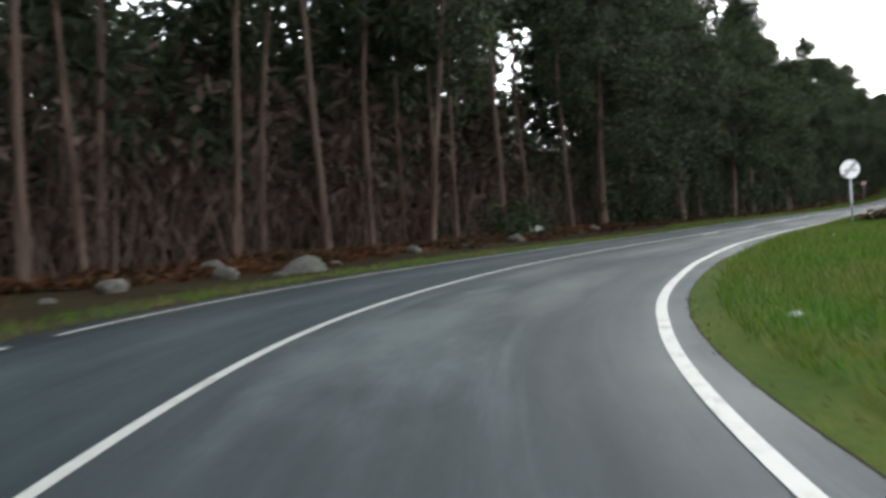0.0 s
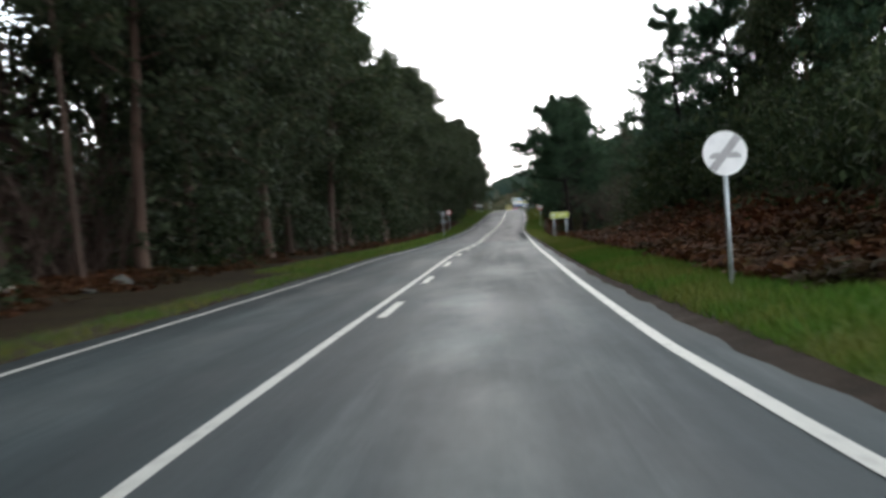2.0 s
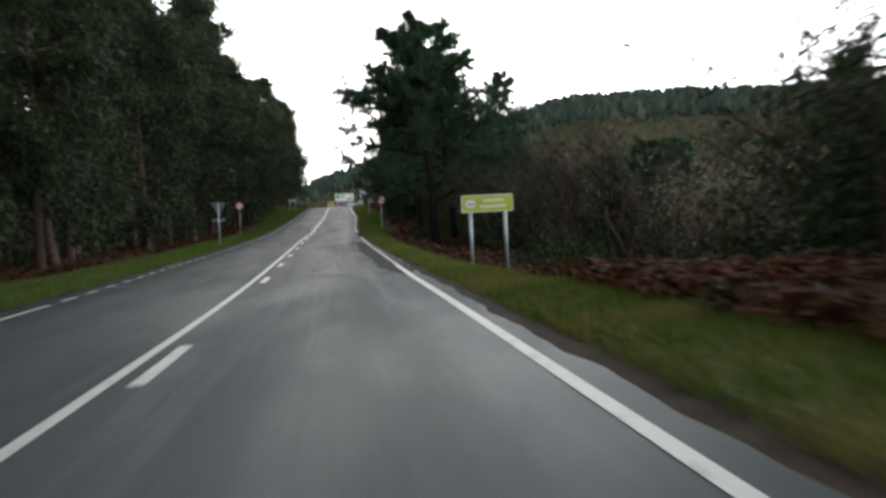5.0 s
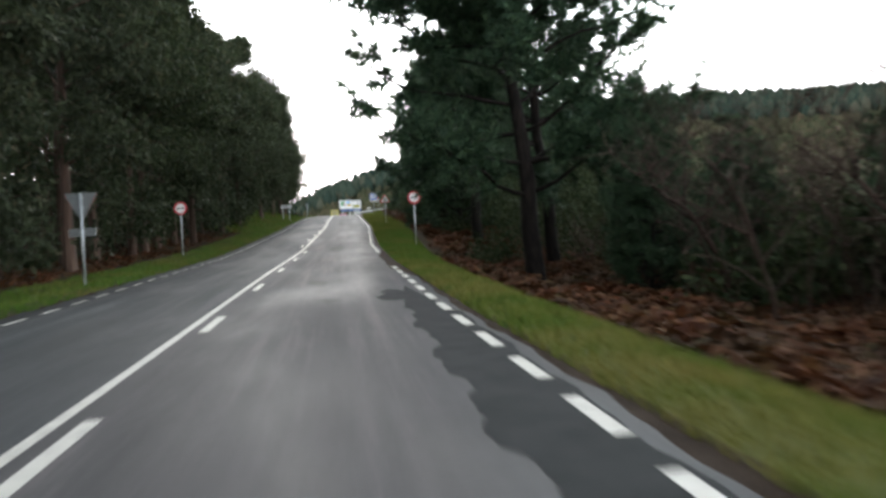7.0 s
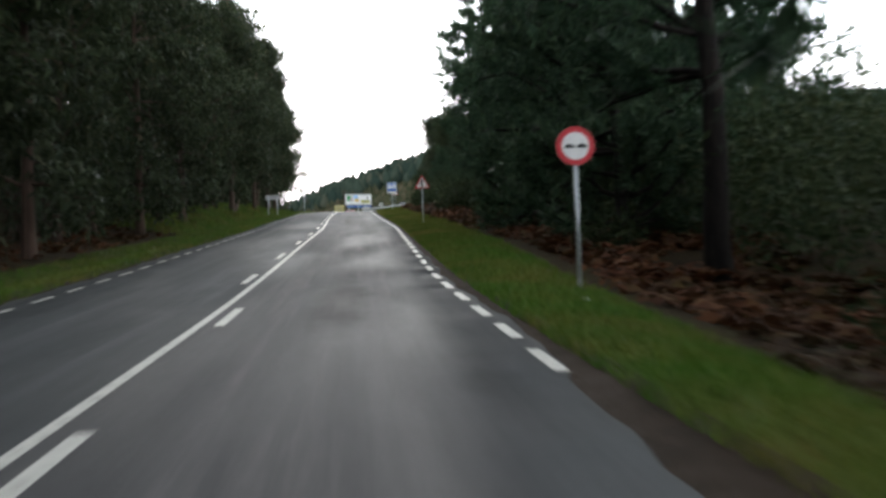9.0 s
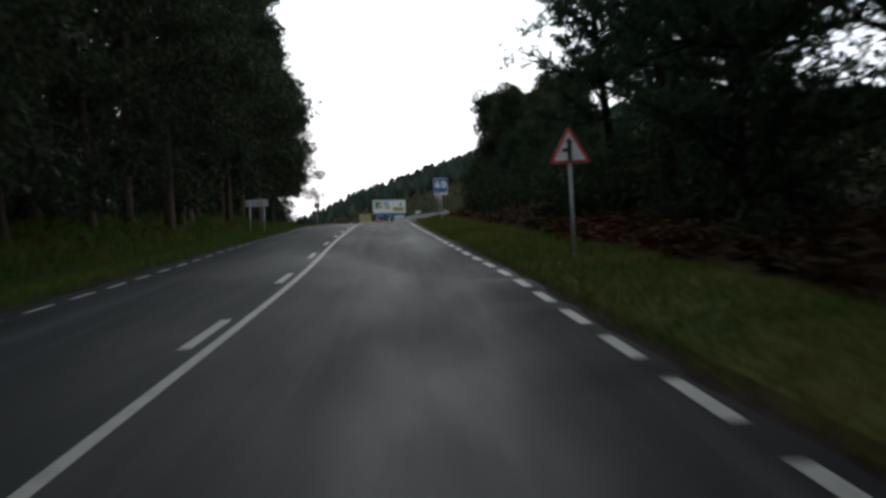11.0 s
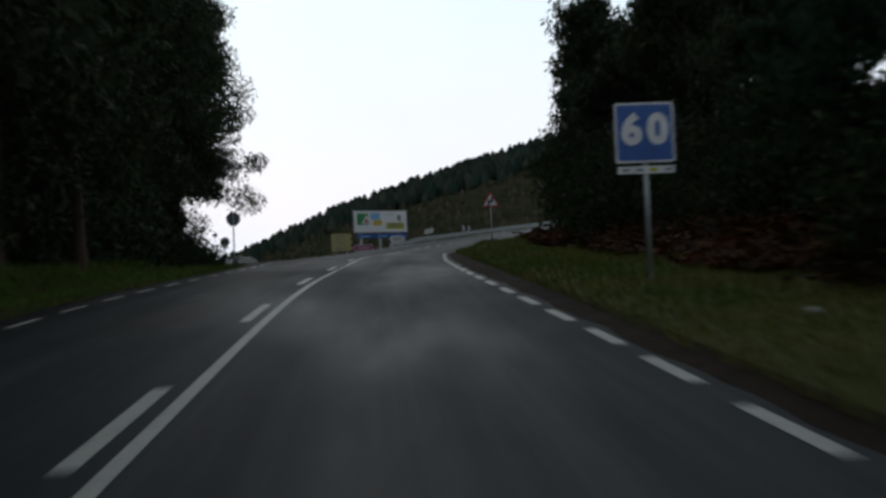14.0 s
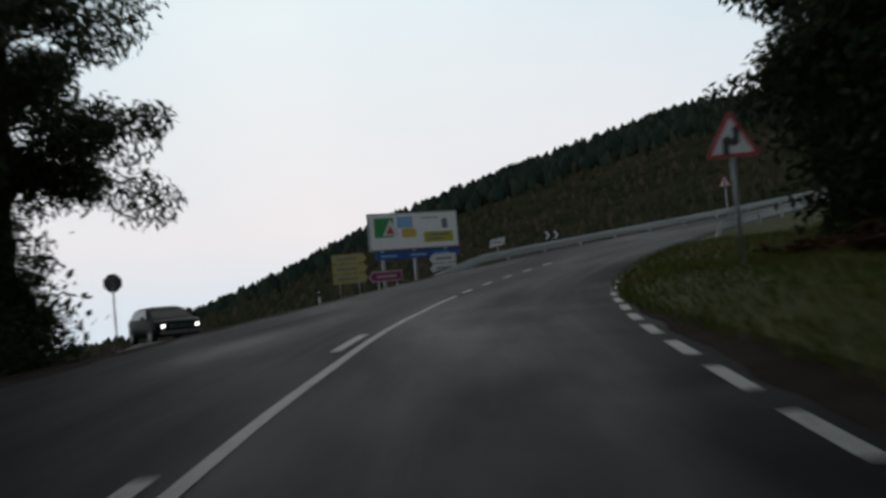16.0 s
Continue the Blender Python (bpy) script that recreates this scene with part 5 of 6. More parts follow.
def fallen_log(s, l, length, turn, seed):
    rng = np.random.default_rng(seed)
    q = on_road(np.array([s]), np.array([l]))[0]
    t = np.linspace(-0.5, 0.5, 9)
    path = np.stack([t * length, 0.25 * np.sin(t * 3.2), 0.22 + 0.10 * np.sin(t * 7)], 1)
    v, f = sweep(path, np.interp(t, [-0.5, -0.3, 0.5], [0.24, 0.19, 0.12]), 10)
    ob = fast_mesh("fallen_log", v, f, LOG, True)
    ob.matrix_basis = pose(q[0], q[1], gz(q[0], q[1]), 0, 2, turn)
    return tagged(ob, "bleached fallen trunk lying at the forest edge", "log")


fallen_log(48.6, -8.5, 4.2, 66, 5)
LITTER = [(11.3, 5.0, 0.08), (30.5, 5.6, 0.12), (63.5, 4.6, 0.08), (64.5, 5.2, 0.06), (60.8, 6.5, 0.09), (107.5, 4.9, 0.07), (168.5, 5.2, 0.09), (128.5, 10.6, 0.38), (258.0, 5.6, 0.10)]
for k, (ls, ll_, sz) in enumerate(LITTER):
    q = on_road(np.array([ls]), np.array([ll_]))[0]
    bm = bmesh.new()
    bmesh.ops.create_icosphere(bm, subdivisions=2, radius=sz)
    for v in bm.verts:
        v.co = Vector((v.co.x * (1 + 0.3 * math.sin(9 * v.co.y / sz)), v.co.y * 0.7, max(v.co.z, -0.3 * sz) * 0.45))
    me = bpy.data.meshes.new("litter")
    bm.to_mesh(me)
    bm.free()
    me.materials.append(PLASTIC)
    ob = new("litter", me)
    ob.matrix_basis = pose(q[0], q[1], float(q[2] + shape(ls, ll_)) + 0.12 * sz + 0.02, 0, 0, 40 * k)
    tagged(ob, "crumpled pale plastic litter in the grass", "litter", "litter on the verge")

# ---- woods along the left side ----
EUC_FRONT = [eucalyptus(101, 21.0, 0.34, 3.4, 6000, 0.42, 0.5, 0.12), eucalyptus(102, 18.5, 0.30, 3.2, 9000, 0.42, 0.6, 0.15), eucalyptus(103, 23.0, 0.38, 3.6, 6000, 0.42, 0.4, 0.13)]
EUC_WIDE = [eucalyptus(121, 17.5, 0.14, 4.4, 12000, 0.40, 0.5, 0.2), eucalyptus(122, 15.0, 0.10, 4.2, 11000, 0.40, 0.5, 0.18), eucalyptus(123, 19.5, 0.18, 4.6, 12000, 0.42, 0.4, 0.22)]
EUC_BACK = [eucalyptus(111, 20.0, 0.42, 3.3, 1600, 0.80, 0.0, 0.13), eucalyptus(112, 17.0, 0.40, 3.0, 1600, 0.80, 0.0, 0.11), eucalyptus(113, 23.0, 0.50, 3.4, 1600, 0.82, 0.0, 0.14)]
EUC_OVERHANG = [eucalyptus(131, 16.5, 0.26, 5.0, 95000, 0.29, 1.0, 0.26, 0.25, 92)]
EUC_THIN = [eucalyptus(151, 12.5, 0.25, 2.2, 1500, 0.30, 0.0, 0.09, 0.22)]
EUC_ROUND = [eucalyptus(141, 11.4, 0.05, 4.4, 20000, 0.36, 0.0, 0.18), eucalyptus(142, 10.2, 0.04, 4.2, 20000, 0.36, 0.0, 0.16)]
USED = set()


def plant(kinds, s, l, rng, scale=(0.9, 1.1), face=None, pick=None):
    """Puts one of the kinds beside the road: the first use takes the tree itself, later ones a copy."""
    i = int(rng.integers(len(kinds))) if pick is None else pick
    q = on_road(np.array([s]), np.array([l]))[0]
    z = gz(q[0], q[1]) - 0.05
    turn = rng.uniform(0, 360) if face is None else face
    k = rng.uniform(*scale)
    m = pose(q[0], q[1], z, rng.normal(0, 2.2), rng.normal(0, 2.2), turn)
    src = kinds[i]
    if src.name in USED:
        ob = copy_thing(src, m)
        ob.scale = (k, k, k)
    else:
        USED.add(src.name)
        ob = src
        ob.matrix_basis = m
        ob.scale = (k, k, k)
    return ob


rng = np.random.default_rng(5)
heading = lambda s: math.degrees(math.atan2(*np.array([np.interp(s, ROAD_S, ROAD_T[:, 0]), np.interp(s, ROAD_S, ROAD_T[:, 1])])))
# front row, crowns leaning out over the verge
s = 4.0
while s < 284:
    off_l = np.interp(s, [0, 30, 60, 90, 200, 260, 275, 292], [-11.0, -9.8, -9.4, -8.3, -7.9, -7.7, -7.9, -9.0])
    face = -heading(s) + rng.uniform(-40, 40)
    if s < 60:
        plant(EUC_FRONT, s + rng.uniform(-1, 1), off_l + rng.uniform(-1.5, 0.8), rng, (0.8, 1.02), face, [0, 2][int(rng.integers(2))])
        s += 5.0 * rng.uniform(0.75, 1.3)
    else:
        plant(EUC_WIDE, s + rng.uniform(-1, 1), off_l + rng.uniform(-1.2, 0.6), rng, (0.8, 1.02), face)
        s += 4.6 * rng.uniform(0.75, 1.3)


def plant_at(kinds, x, y, rng, k, pick=None):
    ob = plant(kinds, 50.0, -12.0, rng, (k, k), None, pick)
    ob.matrix_basis = pose(x, y, gz(x, y) - 0.05, rng.normal(0, 2), rng.normal(0, 2), rng.uniform(0, 360)) @ Matrix.Diagonal((k, k, k, 1))
    return ob


# one slender trunk stands clear of the forest edge
plant_at(EUC_FRONT, 63.4, 171.6, rng, 0.9, 1)
# the last trees stand beside the side road's mouth
for tx, ty, k, pick in [(116.6, 284.6, 1.05, 2), (114.2, 277.6, 0.95, 1), (112.0, 272.0, 1.0, 0), (113.0, 291.5, 1.1, 2), (109.0, 284.0, 1.0, 0), (106.5, 276.0, 1.0, 1), (118.5, 297.5, 0.8, 1), (109.2, 266.5, 1.0, 2)]:
    plant_at(EUC_WIDE, tx, ty, rng, k, pick)
over = plant_at(EUC_OVERHANG, 119.3, 285.6, rng, 1.0, 0)
over.matrix_basis = pose(121.2, 293.2, gz(121.2, 293.2) - 0.05, 0, 0, 4) @ Matrix.Diagonal((1.1, 1.1, 1.1, 1))
over = plant_at(EUC_OVERHANG, 115.0, 279.0, rng, 0.95, 0)
over.matrix_basis = pose(115.0, 279.0, gz(115.0, 279.0) - 0.05, 0, 0, -60)
plant_at(EUC_ROUND, 120.0, 291.6, rng, 0.52, 1)
plant_at(EUC_ROUND, 119.3, 291.0, rng, 0.78, 0)
# deeper rows
for row, (l0, step) in enumerate([(-13.5, 5.2), (-18.5, 5.6), (-25.0, 6.5)]):
    s = -6.0 + row
    while s < 300:
        plant(EUC_BACK, s + rng.uniform(-1.5, 1.5), l0 + rng.uniform(-2.4, 2.4), rng, (0.8, 1.1))
        s += step * rng.uniform(0.7, 1.35) * (1.0 if s < 90 else 1.4 + 0.6 * row)

# young growth and far crowns that close the forest behind the trunks


def leaf_cloud(s_from, s_to, l_from, l_to, low, high, clumps, per, leaf, seed, mat, label):
    rng = np.random.default_rng(seed)
    p, _, _ = scatter(s_from, s_to, l_from, l_to, clumps, rng)
    p[:, 2] += rng.uniform(low, high, clumps)
    size = rng.uniform(0.6, 1.5, clumps)
    c = np.repeat(p, per, 0) + rng.normal(size=(clumps * per, 3)) * np.repeat(size, per)[:, None] * 0.5
    v, f = leaf_quads(c, leaf, leaf * 0.32, 0.5, rng)
    return tagged(fast_mesh("young_growth", v, f, mat), label, "undergrowth", kind="stuff")


leaf_cloud(-35, 70, -62, -17, 2.5, 14.0, 2000, 15, 1.1, 61, EUC_LEAF, "dark leafy young growth deep inside the forest")
leaf_cloud(70, 304, -45, -12, 0.3, 10.5, 2200, 15, 1.1, 62, EUC_LEAF, "dark leafy young growth deep inside the forest")
leaf_cloud(60, 296, -12, -8.0, 0.2, 3.6, 900, 24, 0.42, 63, EUC_LEAF, "leafy saplings along the forest edge")

leaf_cloud(60, 270, -85, -36, 0.0, 11.0, 2400, 12, 1.6, 77, EUC_LEAF, "distant crowns at the back of the forest")
leaf_cloud(-35, 75, -60, -13, 0.0, 7.0, 3000, 16, 0.8, 67, TWIGS, "tangled brown brushwood deep inside the forest")
# ---- trees along the right side ----
PINES = [pine(201, 14.0, 0.18, 4.2, 4200, 0.20, 0.5, blades=8, wide=0.07), pine(202, 12.0, 0.06, 3.9, 4200, 0.18, 0.5, blades=8, wide=0.07), pine(203, 16.5, 0.26, 4.6, 4600, 0.26, 0.5, blades=8, wide=0.07)]
BIG_PINE = pine(210, 15.6, 0.22, 6.2, 16000, 0.32, 0.50, -0.07, 20, True, 0.085)
BARE = [bare_tree(301, 8.5, 3.6), bare_tree(302, 6.5, 3.2)]
BUSH = [shrub(401, 1.5, 760), shrub(402, 2.1, 900)]
BIG_BUSH = [shrub(403, 3.4, 2300), shrub(404, 2.8, 1900)]

plant([BIG_PINE], 153.2, 8.85, rng, (1.0, 1.0), 10)
leaning = plant(PINES, 161.0, 10.8, rng, (1.0, 1.0), None, 2)
leaning.rotation_euler = (0, radians(-6), radians(15))
for ps, pl in [(175, 9.6), (183, 9.4), (187, 12.0), (191, 9.8), (195, 13.0), (199, 10.2), (203, 12.4), (207, 10.0), (212, 12.0), (217, 10.4), (222, 12.6),
               (226, 10.6), (230, 12.4), (202, 20), (206, 18), (214, 17), (228, 13.5)]:
    plant(PINES, ps + rng.uniform(-1, 1), pl + rng.uniform(-0.6, 0.6), rng, (0.8, 1.1))
# beyond the pines: lower mixed trees up to the bend
for ps, pl in [(234, 13.5), (239, 12.0), (244, 13.5), (249, 11.5), (254, 12.5), (259, 11.0), (264, 12.0), (269, 10.5), (274, 11.5), (279, 12.2),
               (236, 19), (245, 18), (255, 18), (265, 17), (275, 17)]:
    low = (0.24, 0.34) if rng.uniform() < 0.45 or ps < 252 else (0.34, 0.48)
    plant(PINES, ps + rng.uniform(-1, 1), pl + rng.uniform(-0.5, 0.5), rng, low, None, 1)
for tx, ty, k, pick in [(149.6, 285.4, 1.32, 0), (153.5, 281.0, 1.4, 1), (146.8, 280.6, 1.2, 1), (158.0, 289.0, 1.2, 0), (141.0, 275.7, 0.9, 0), (137.5, 271.5, 1.0, 1), (134.8, 267.4, 1.05, 0), (142.6, 273.4, 0.95, 1), (139.5, 273.2, 1.0, 0), (132.6, 262.0, 0.95, 1), (143.5, 271.0, 1.05, 0), (140.0, 266.0, 1.1, 1), (130.6, 257.0, 0.95, 0), (128.6, 251.4, 0.9, 1), (137.0, 260.0, 1.1, 0), (145.5, 277.0, 0.9, 1), (134.0, 254.0, 1.05, 0), (126.0, 245.6, 0.8, 1), (120.5, 238.5, 0.62, 0), (123.8, 239.6, 0.56, 1), (118.0, 234.0, 0.42, 0), (126.6, 241.0, 0.66, 0), (121.6, 234.5, 0.46, 1)]:
    plant_at(EUC_ROUND, tx, ty, rng, k * 0.93, pick)
# a gum tree with a pale trunk at the start of the bracken bank, then small pines and wispy young gums on it
plant(EUC_FRONT, 41.0, 10.4, rng, (0.85, 0.85), None, 1)
BANK_PINE = pine(204, 7.2, 0.08, 1.7, 2400, 0.10, 0.36, blades=9, wide=0.09)
for ps, pl, k in [(86.0, 10.3, 1.0), (81.0, 15.5, 0.75), (92.0, 14.0, 0.7), (96.5, 11.5, 0.6), (77.5, 13.0, 0.6), (90.0, 18.0, 0.8)]:
    plant([BANK_PINE], ps, pl, rng, (k, k))
for ps, pl, k, pick in [(73.2, 9.5, 0.56, 0), (66.0, 10.2, 0.62, 1), (62.0, 13.5, 0.7, 1), (68.5, 14.0, 0.55, 1), (58.0, 12.5, 0.6, 1)]:
    plant(PINES, ps, pl, rng, (k, k), None, pick)
for ps, pl, k in [(79.0, 10.0, 0.52), (91.0, 8.9, 0.50), (76.0, 11.5, 0.45), (94.0, 10.5, 0.42), (60.0, 15.0, 0.8), (83.5, 12.0, 0.45)]:
    plant(EUC_THIN, ps, pl, rng, (k, k), None, 0)
for ps, pl, k in [(64.0, 11.2, 0.55), (59.5, 11.0, 0.5), (70.5, 12.5, 0.32)]:
    plant(EUC_ROUND, ps, pl, rng, (k, k))
# scrub with bare trees in the dip
for ps, pl in [(118, 13), (124, 15), (127, 11.5), (133, 13), (138, 16), (143, 12.5), (147, 15.5), (112, 18), (121, 20), (131, 21), (141, 21), (150, 19), (106, 15), (100, 13)]:
    plant(BARE, ps + rng.uniform(-1, 1), pl, rng, (0.8, 1.25))
for ps, pl, k in [(152, 12.4, 0.56), (148.5, 11.6, 0.48), (116, 24, 0.55), (127, 14.5, 0.42), (131, 17.5, 0.50), (134.5, 14.0, 0.36), (137, 20.5, 0.52), (141, 16.5, 0.44), (144.5, 13.6, 0.38), (147, 18.5, 0.46), (151, 15.0, 0.40), (156, 17.0, 0.52), (123, 20.0, 0.45), (149, 24.0, 0.6)]:
    plant(PINES, ps, pl, rng, (k, k), None, 1)
FINE_BARE = bare_tree(303, 8.0, 4.2, 700, 0.55)
plant([FINE_BARE], 135.0, 10.4, rng, (0.92, 0.92))
plant([FINE_BARE], 131.0, 13.5, rng, (0.95, 0.95))
plant([FINE_BARE], 141.0, 14.0, rng, (0.9, 0.9))
for k in range(8):
    ps = rng.uniform(95, 160)
    plant(BIG_BUSH, ps, rng.uniform(13.0, 27), rng, (0.6, 1.1))
for k in range(24):
    plant(BUSH, rng.uniform(44, 98), rng.uniform(9, 15), rng, (0.8, 1.2))
for k in range(30):
    plant(BUSH, rng.uniform(160, 302), rng.uniform(8.0, 11.0), rng, (0.6, 1.1))
for k in range(36):
    plant(BUSH, rng.uniform(45, 280), -rng.uniform(8.2, 15), rng, (0.5, 1.1))

leaf_cloud(255, 291, -14, -9.2, 0.1, 4.6, 620, 34, 0.36, 70, GORSE, "dense dark bushes along the forest edge")
leaf_cloud(44, 80, 8.4, 16, 0.2, 2.2, 1100, 40, 0.26, 72, GORSE, "dense dark thicket behind the bracken bank")
leaf_cloud(78, 98, 8.8, 18, 0.2, 3.0, 760, 40, 0.26, 68, GORSE, "dense dark thicket behind the bracken bank")
leaf_cloud(100, 168, 15.0, 38, 0.1, 3.6, 1800, 40, 0.30, 69, SCRUB, "tangled olive and brown winter scrub in the dip")
for tx, ty, k in [(116.8, 274.4, 0.7), (117.6, 277.0, 0.8), (118.6, 280.4, 0.9), (119.8, 284.0, 0.9), (120.3, 291.9, 1.35), (120.5, 291.0, 1.15), (119.8, 290.0, 1.6), (119.8, 291.8, 1.6), (120.1, 289.4, 1.2), (118.7, 288.8, 2.0), (117.6, 285.4, 1.5), (115.8, 281.0, 1.5), (114.2, 277.0, 1.5), (118.6, 293.4, 1.7), (140.4, 275.6, 1.2), (137.6, 273.4, 1.6), (135.4, 270.0, 1.6), (133.4, 266.6, 1.5), (131.6, 263.0, 1.5), (142.8, 279.0, 0.9), (130.0, 259.5, 1.5)]:
    plant_at(BIG_BUSH, tx, ty, rng, k * 0.62, None)
for ps, pl, k in [(121.5, 9.4, 0.7), (118.5, 10.4, 0.9), (126.0, 11.8, 1.0), (141.0, 12.4, 1.1), (117.0, 10.5, 1.0), (112.0, 9.6, 0.9)]:
    plant(BUSH, ps, pl, rng, (k, k))
leaf_cloud(262, 300, -22, -11.5, 3.5, 13.0, 520, 22, 0.6, 76, EUC_LEAF, "dark leafy crowns behind the forest edge")
leaf_cloud(298, 316, -24, -15.9, 0.1, 4.4, 420, 36, 0.32, 73, GORSE, "dark bushes beside the side road")
leaf_cloud(40, 130, -52, -28, 5.0, 16.0, 1000, 16, 1.0, 79, EUC_LEAF, "dark leafy crowns deep inside the forest")
leaf_cloud(-20, 140, -78, -45, 0.0, 17.0, 3400, 12, 1.7, 74, EUC_LEAF, "distant crowns at the back of the forest")
leaf_cloud(288, 312, 8.6, 17, 0.1, 3.4, 420, 40, 0.34, 64, GORSE, "dense dark bushes inside the bend")
leaf_cloud(160, 232, 10, 24, 0.1, 3.8, 1200, 60, 0.28, 65, GORSE, "dark bushes under the roadside pines")
leaf_cloud(230, 290, 9.5, 20, 0.1, 2.0, 1100, 50, 0.24, 78, GORSE, "dark bushes under the roadside trees")
leaf_cloud(286, 304, -16, -10.5, 0.1, 3.5, 260, 34, 0.36, 66, GORSE, "dark bushes beside the side road")

# the last tall pines before the lower trees
plant(PINES, 237.0, 11.4, np.random.default_rng(88), (0.85, 0.85), None, 2)
plant(PINES, 234.0, 13.0, np.random.default_rng(89), (0.9, 0.9), None, 0)

# ---- bracken, brush and grass ----


def bracken_belt(s_from, s_to, l_from, l_to, count, size, seed, label, upright=0.7, bare=0.35):
    rng = np.random.default_rng(seed)
    p, _, _ = scatter(s_from, s_to, l_from, l_to, count, rng)
    keep = noise_keep(p, bare)
    return fronds("bracken", p[keep], size, rng, BRACKEN, label, upright)


def noise_keep(p, bare):
    v = 0.5 + 0.5 * np.sin(p[:, 0] * 0.9 + 1.7 * np.sin(p[:, 1] * 0.7)) * np.sin(p[:, 1] * 0.8 + 1.1 * np.sin(p[:, 0] * 0.6))
    return v > bare


bracken_belt(40, 98, 5.6, 8.8, 15000, 0.6, 1, "rust-brown dead bracken along the foot of the bank", 1.0, 0.2)
bracken_belt(98, 165, 6.0, 17, 22000, 0.62, 2, "rust-brown dead bracken in the dip", 0.7)
bracken_belt(116, 152, 6.3, 11, 9000, 0.85, 6, "tall rust-red dead bracken beside the verge in the dip", 1.0, 0.25)
bracken_belt(165, 306, 6.9, 12, 9000, 0.9, 3, "brown bracken under the roadside pines", 0.7)
bracken_belt(-5, 64, -11.0, -7.0, 9000, 0.42, 5, "rust-brown bracken along the forest edge", 0.9)
bracken_belt(-10, 285, -12.5, -6.6, 13000, 0.5, 4, "brown bracken and leaf litter along the forest edge", 0.6)


def brush(name, s_from, s_to, l_from, l_to, count, tall, seed, label):
    """Thin upright stems of undergrowth."""
    rng = np.random.default_rng(seed)
    p, _, _ = scatter(s_from, s_to, l_from, l_to, count, rng)
    h = tall * rng.uniform(0.4, 1.2, (count, 1))
    d = rng.normal(0, 0.34, (count, 3))
    d[:, 2] = 1
    a = rng.uniform(0, np.pi, count)
    side = np.stack([np.cos(a), np.sin(a), 0 * a], 1) * rng.uniform(0.012, 0.035, (count, 1))
    v = np.stack([p - side, p + side, p + d * h + side * 0.3, p + d * h - side * 0.3], 1).reshape(-1, 3)
    ob = fast_mesh(name, v, np.arange(len(v)).reshape(-1, 4), TWIGS)
    return tagged(ob, label, "undergrowth", kind="stuff")


brush("undergrowth", -10, 283, -45, -9, 26000, 3.4, 21, "thin brown stems of undergrowth inside the forest")
brush("undergrowth", 40, 165, 12, 34, 9000, 2.4, 22, "thin brown stems of winter scrub")


def grass(s_from, s_to, l_from, l_to, count, size, seed, label, mat=BLADES):
    rng = np.random.default_rng(seed)
    s = rng.uniform(s_from, s_to, count)
    lo = np.array([l_from(v) if callable(l_from) else l_from for v in s])
    hi = np.array([l_to(v) if callable(l_to) else l_to for v in s])
    l = lo + (hi - lo) * rng.uniform(0, 1, count)
    p = on_road(s, l)
    p[:, 2] += shape(s, l) - 0.01
    h = size * rng.uniform(0.5, 1.3, (count, 1))
    d = rng.normal(0, 0.45, (count, 3))
    d[:, 2] = 1
    a = rng.uniform(0, np.pi, count)
    side = np.stack([np.cos(a), np.sin(a), 0 * a], 1) * (0.008 + 0.02 * size)
    v = np.stack([p - side, p + side, p + d * h], 1).reshape(-1, 3)
    ob = fast_mesh("grass", v, np.arange(len(v)).reshape(-1, 3), mat)
    return tagged(ob, label, "grass", kind="stuff")


VERGE_TO = lambda v: float(np.interp(v, [0, 30, 60, 90, 110, 140, 165, 210, 260, 300, 330], [11, 8.0, 5.7, 5.7, 6.1, 5.9, 5.9, 6.6, 7.2, 9, 9]))
VERGE_FROM = lambda v: float(np.interp(v, [0, 22, 36, 48, 60, 100, 120, 140, 152, 240, 262, 280, 292], [4.5, 4.4, 4.05, 3.84, 3.86, 3.92, 4.0, 3.95, 3.88, 3.9, 3.92, 3.7, 3.8]))
grass(-2, 60, VERGE_FROM, VERGE_TO, 60000, 0.16, 31, "bright green damp grass on the verge")
grass(60, 152, VERGE_FROM, VERGE_TO, 58000, 0.14, 32, "short green and straw-coloured grass on the verge", BLADES_DRY)
grass(152, 195, VERGE_FROM, VERGE_TO, 24000, 0.14, 33, "short bright green grass on the verge")
grass(195, 325, VERGE_FROM, VERGE_TO, 70000, 0.14, 37, "short olive and straw-coloured grass on the verge", BLADES_DRY)
grass(60, 285, lambda v: float(left_edge(v)) - 3.0, lambda v: float(left_edge(v)) - 0.5, 50000, 0.15, 34, "thin mixed grass along the forest edge")
grass(-2, 60, lambda v: float(left_edge(v)) - 1.6, lambda v: float(left_edge(v)) - 0.5, 5000, 0.13, 36, "sparse grass among leaf litter along the forest edge")
grass(205, 284, -9.5, -6.0, 16000, 0.4, 35, "long dark grass on the left bank")


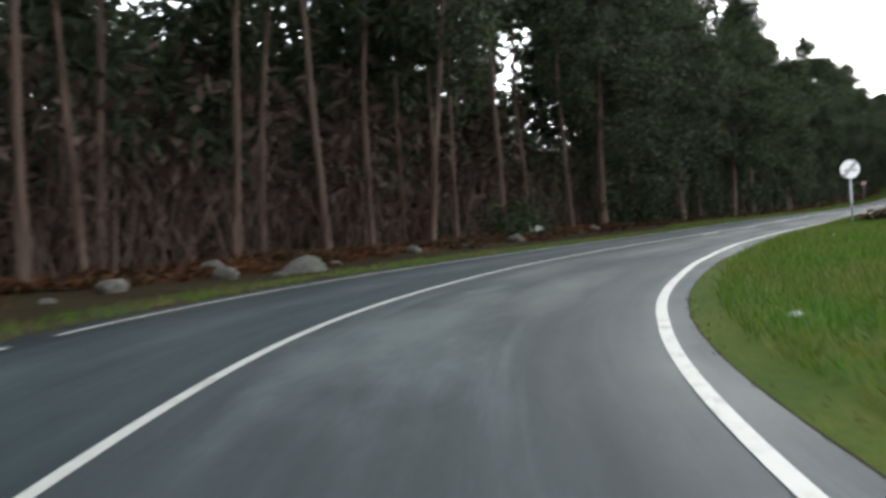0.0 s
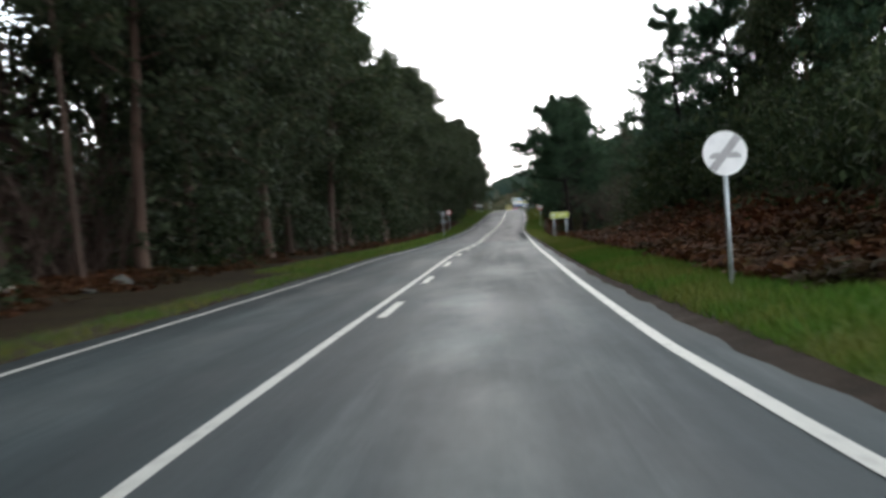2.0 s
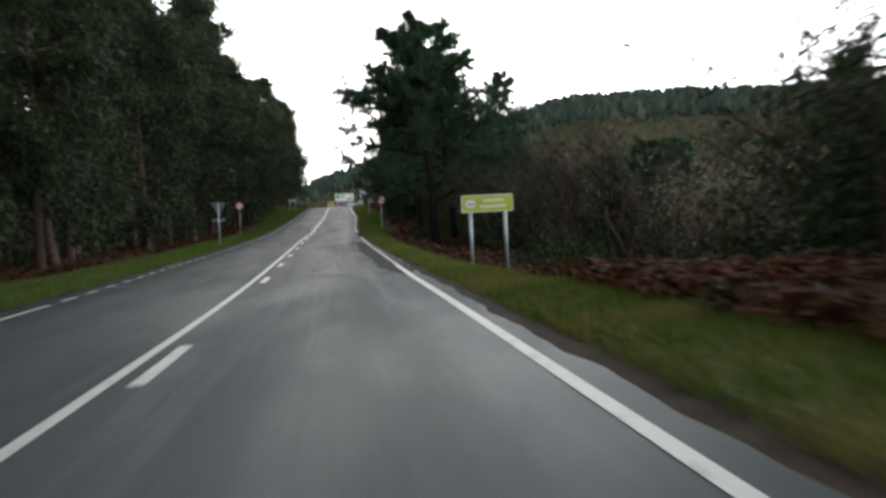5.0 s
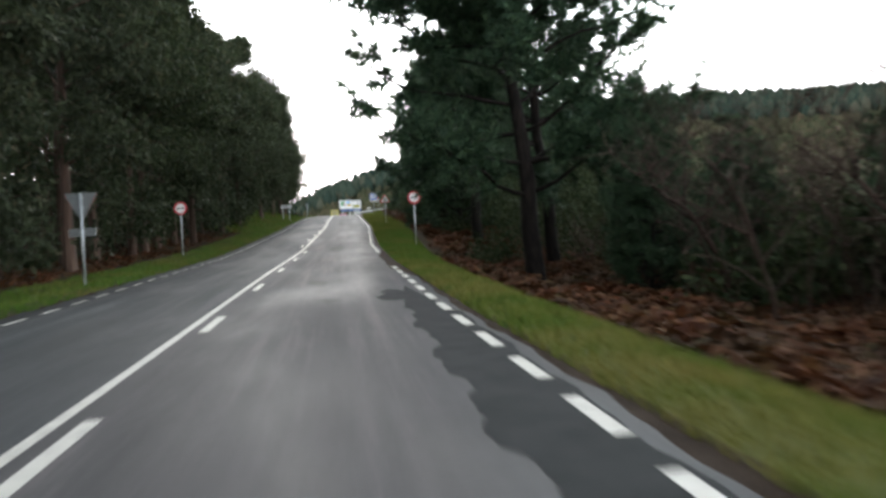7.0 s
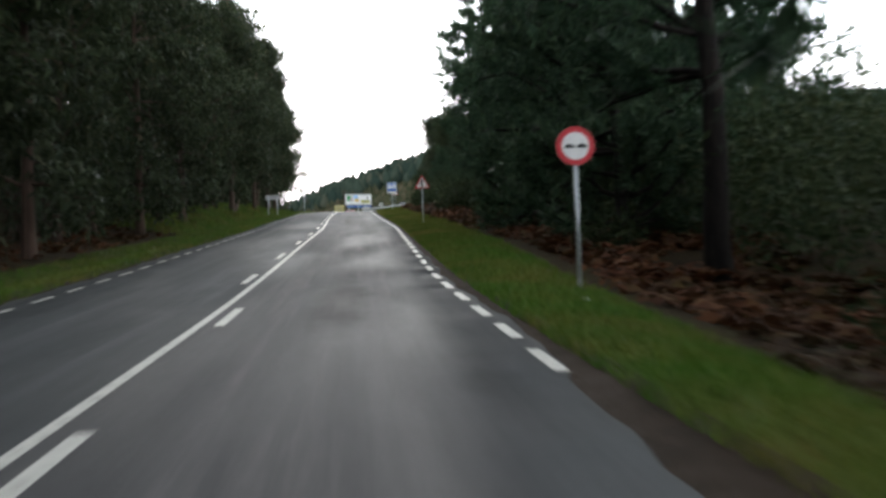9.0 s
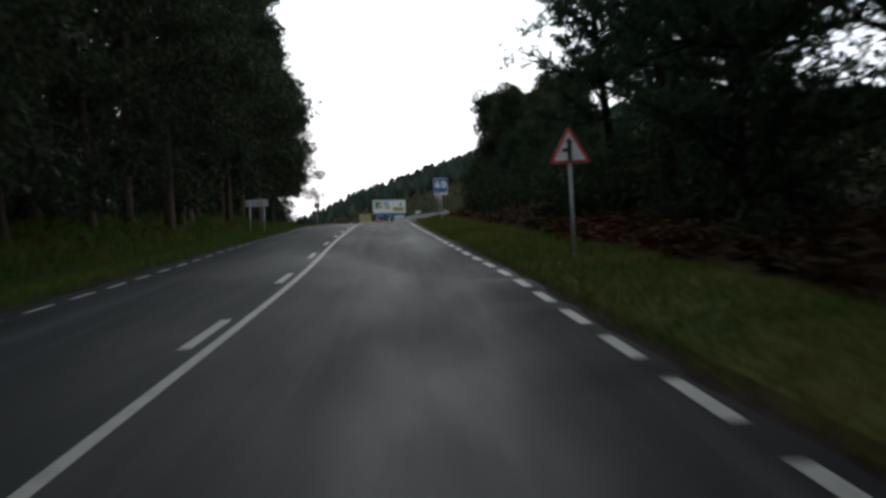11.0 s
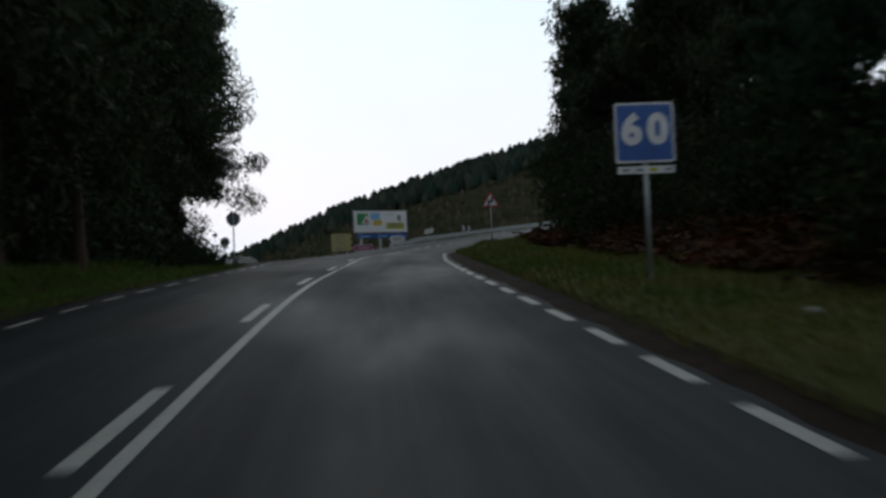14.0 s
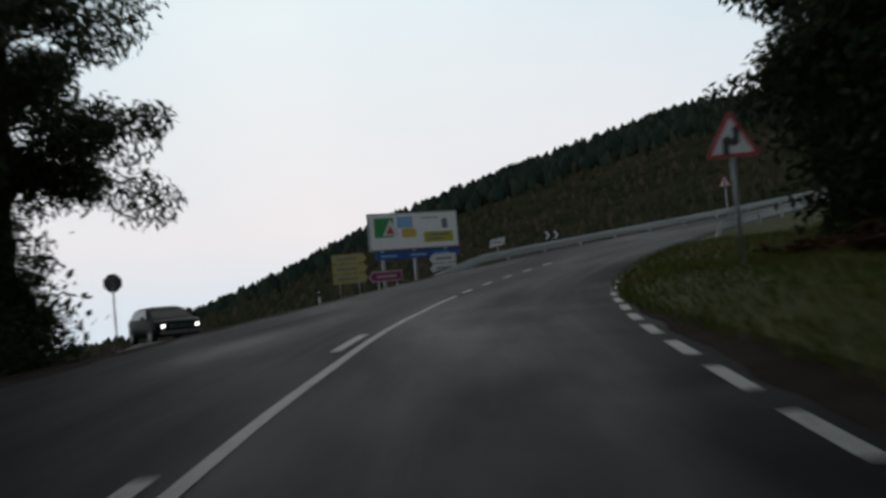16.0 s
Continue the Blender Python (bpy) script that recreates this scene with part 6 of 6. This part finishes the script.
def pebbles(count, seed):
    """Loose stones and dead leaves where the asphalt ends."""
    rng = np.random.default_rng(seed)
    s = rng.uniform(0, 300, count)
    l = 4.05 + np.abs(rng.normal(0, 0.28, count))
    p = on_road(s, l)
    p[:, 2] += shape(s, l)
    r = 0.008 + 0.016 * rng.uniform(0, 1, (count, 1)) ** 3
    oct_v = np.array([(1, 0, 0), (0, 1, 0), (-1, 0, 0), (0, -1, 0), (0, 0, 0.7), (0, 0, -0.7)])
    v = (p[:, None] + oct_v[None] * r[:, None] * rng.uniform(0.6, 1.3, (count, 1, 3))).reshape(-1, 3)
    tri = np.array([(0, 1, 4), (1, 2, 4), (2, 3, 4), (3, 0, 4), (1, 0, 5), (2, 1, 5), (3, 2, 5), (0, 3, 5)])
    f = (np.arange(count)[:, None, None] * 6 + tri[None]).reshape(-1, 3)
    return tagged(fast_mesh("loose_stones", v, f, GRAVEL), "loose stones and grit along the asphalt edge", "stones", kind="stuff")


pebbles(5000, 51)


# ---- the far ridge's trees ----
def ridge_woods(count, seed, r_from, r_to, h_from, h_to, mat, label):
    rng = np.random.default_rng(seed)
    b = np.radians(rng.uniform(12, 80, count))
    r = rng.uniform(r_from, r_to, count)
    n = count
    x, y = HILL_EYE[0] + r * np.sin(b), HILL_EYE[1] + r * np.cos(b)
    z = ground_z(x, y)
    h = rng.uniform(h_from, h_to, n)
    rings = [(0.0, 0.30), (0.3, 0.38), (0.65, 0.25), (1.0, 0.04)]
    ang = np.linspace(0, 2 * np.pi, 6, endpoint=False)
    vs = []
    for u, w in rings:
        rr = (w * h)[:, None] * rng.uniform(0.6, 1.35, (n, 6))
        vs.append(np.stack([x[:, None] + rr * np.cos(ang), y[:, None] + rr * np.sin(ang), z[:, None] - 0.5 + (u * h)[:, None] + rng.normal(0, 0.06, (n, 6)) * h[:, None]], -1))
    v = np.stack(vs, 1).reshape(-1, 3)
    f = []
    for k in range(len(rings) - 1):
        for j in range(6):
            f.append((k * 6 + j, k * 6 + (j + 1) % 6, (k + 1) * 6 + (j + 1) % 6, (k + 1) * 6 + j))
    faces = (np.arange(n)[:, None, None] * (6 * len(rings)) + np.array(f)[None]).reshape(-1, 4)
    return tagged(fast_mesh("ridge_woods", v, faces, mat), label, "woods", kind="stuff")


ridge_woods(6500, 71, 740, 1060, 4.5, 11.0, FAR_WOOD, "dark conifer woods along the far ridge")
ridge_woods(7500, 72, 280, 770, 1.4, 4.5, HILL_SCRUB, "brown and olive scrub on the far hillside")
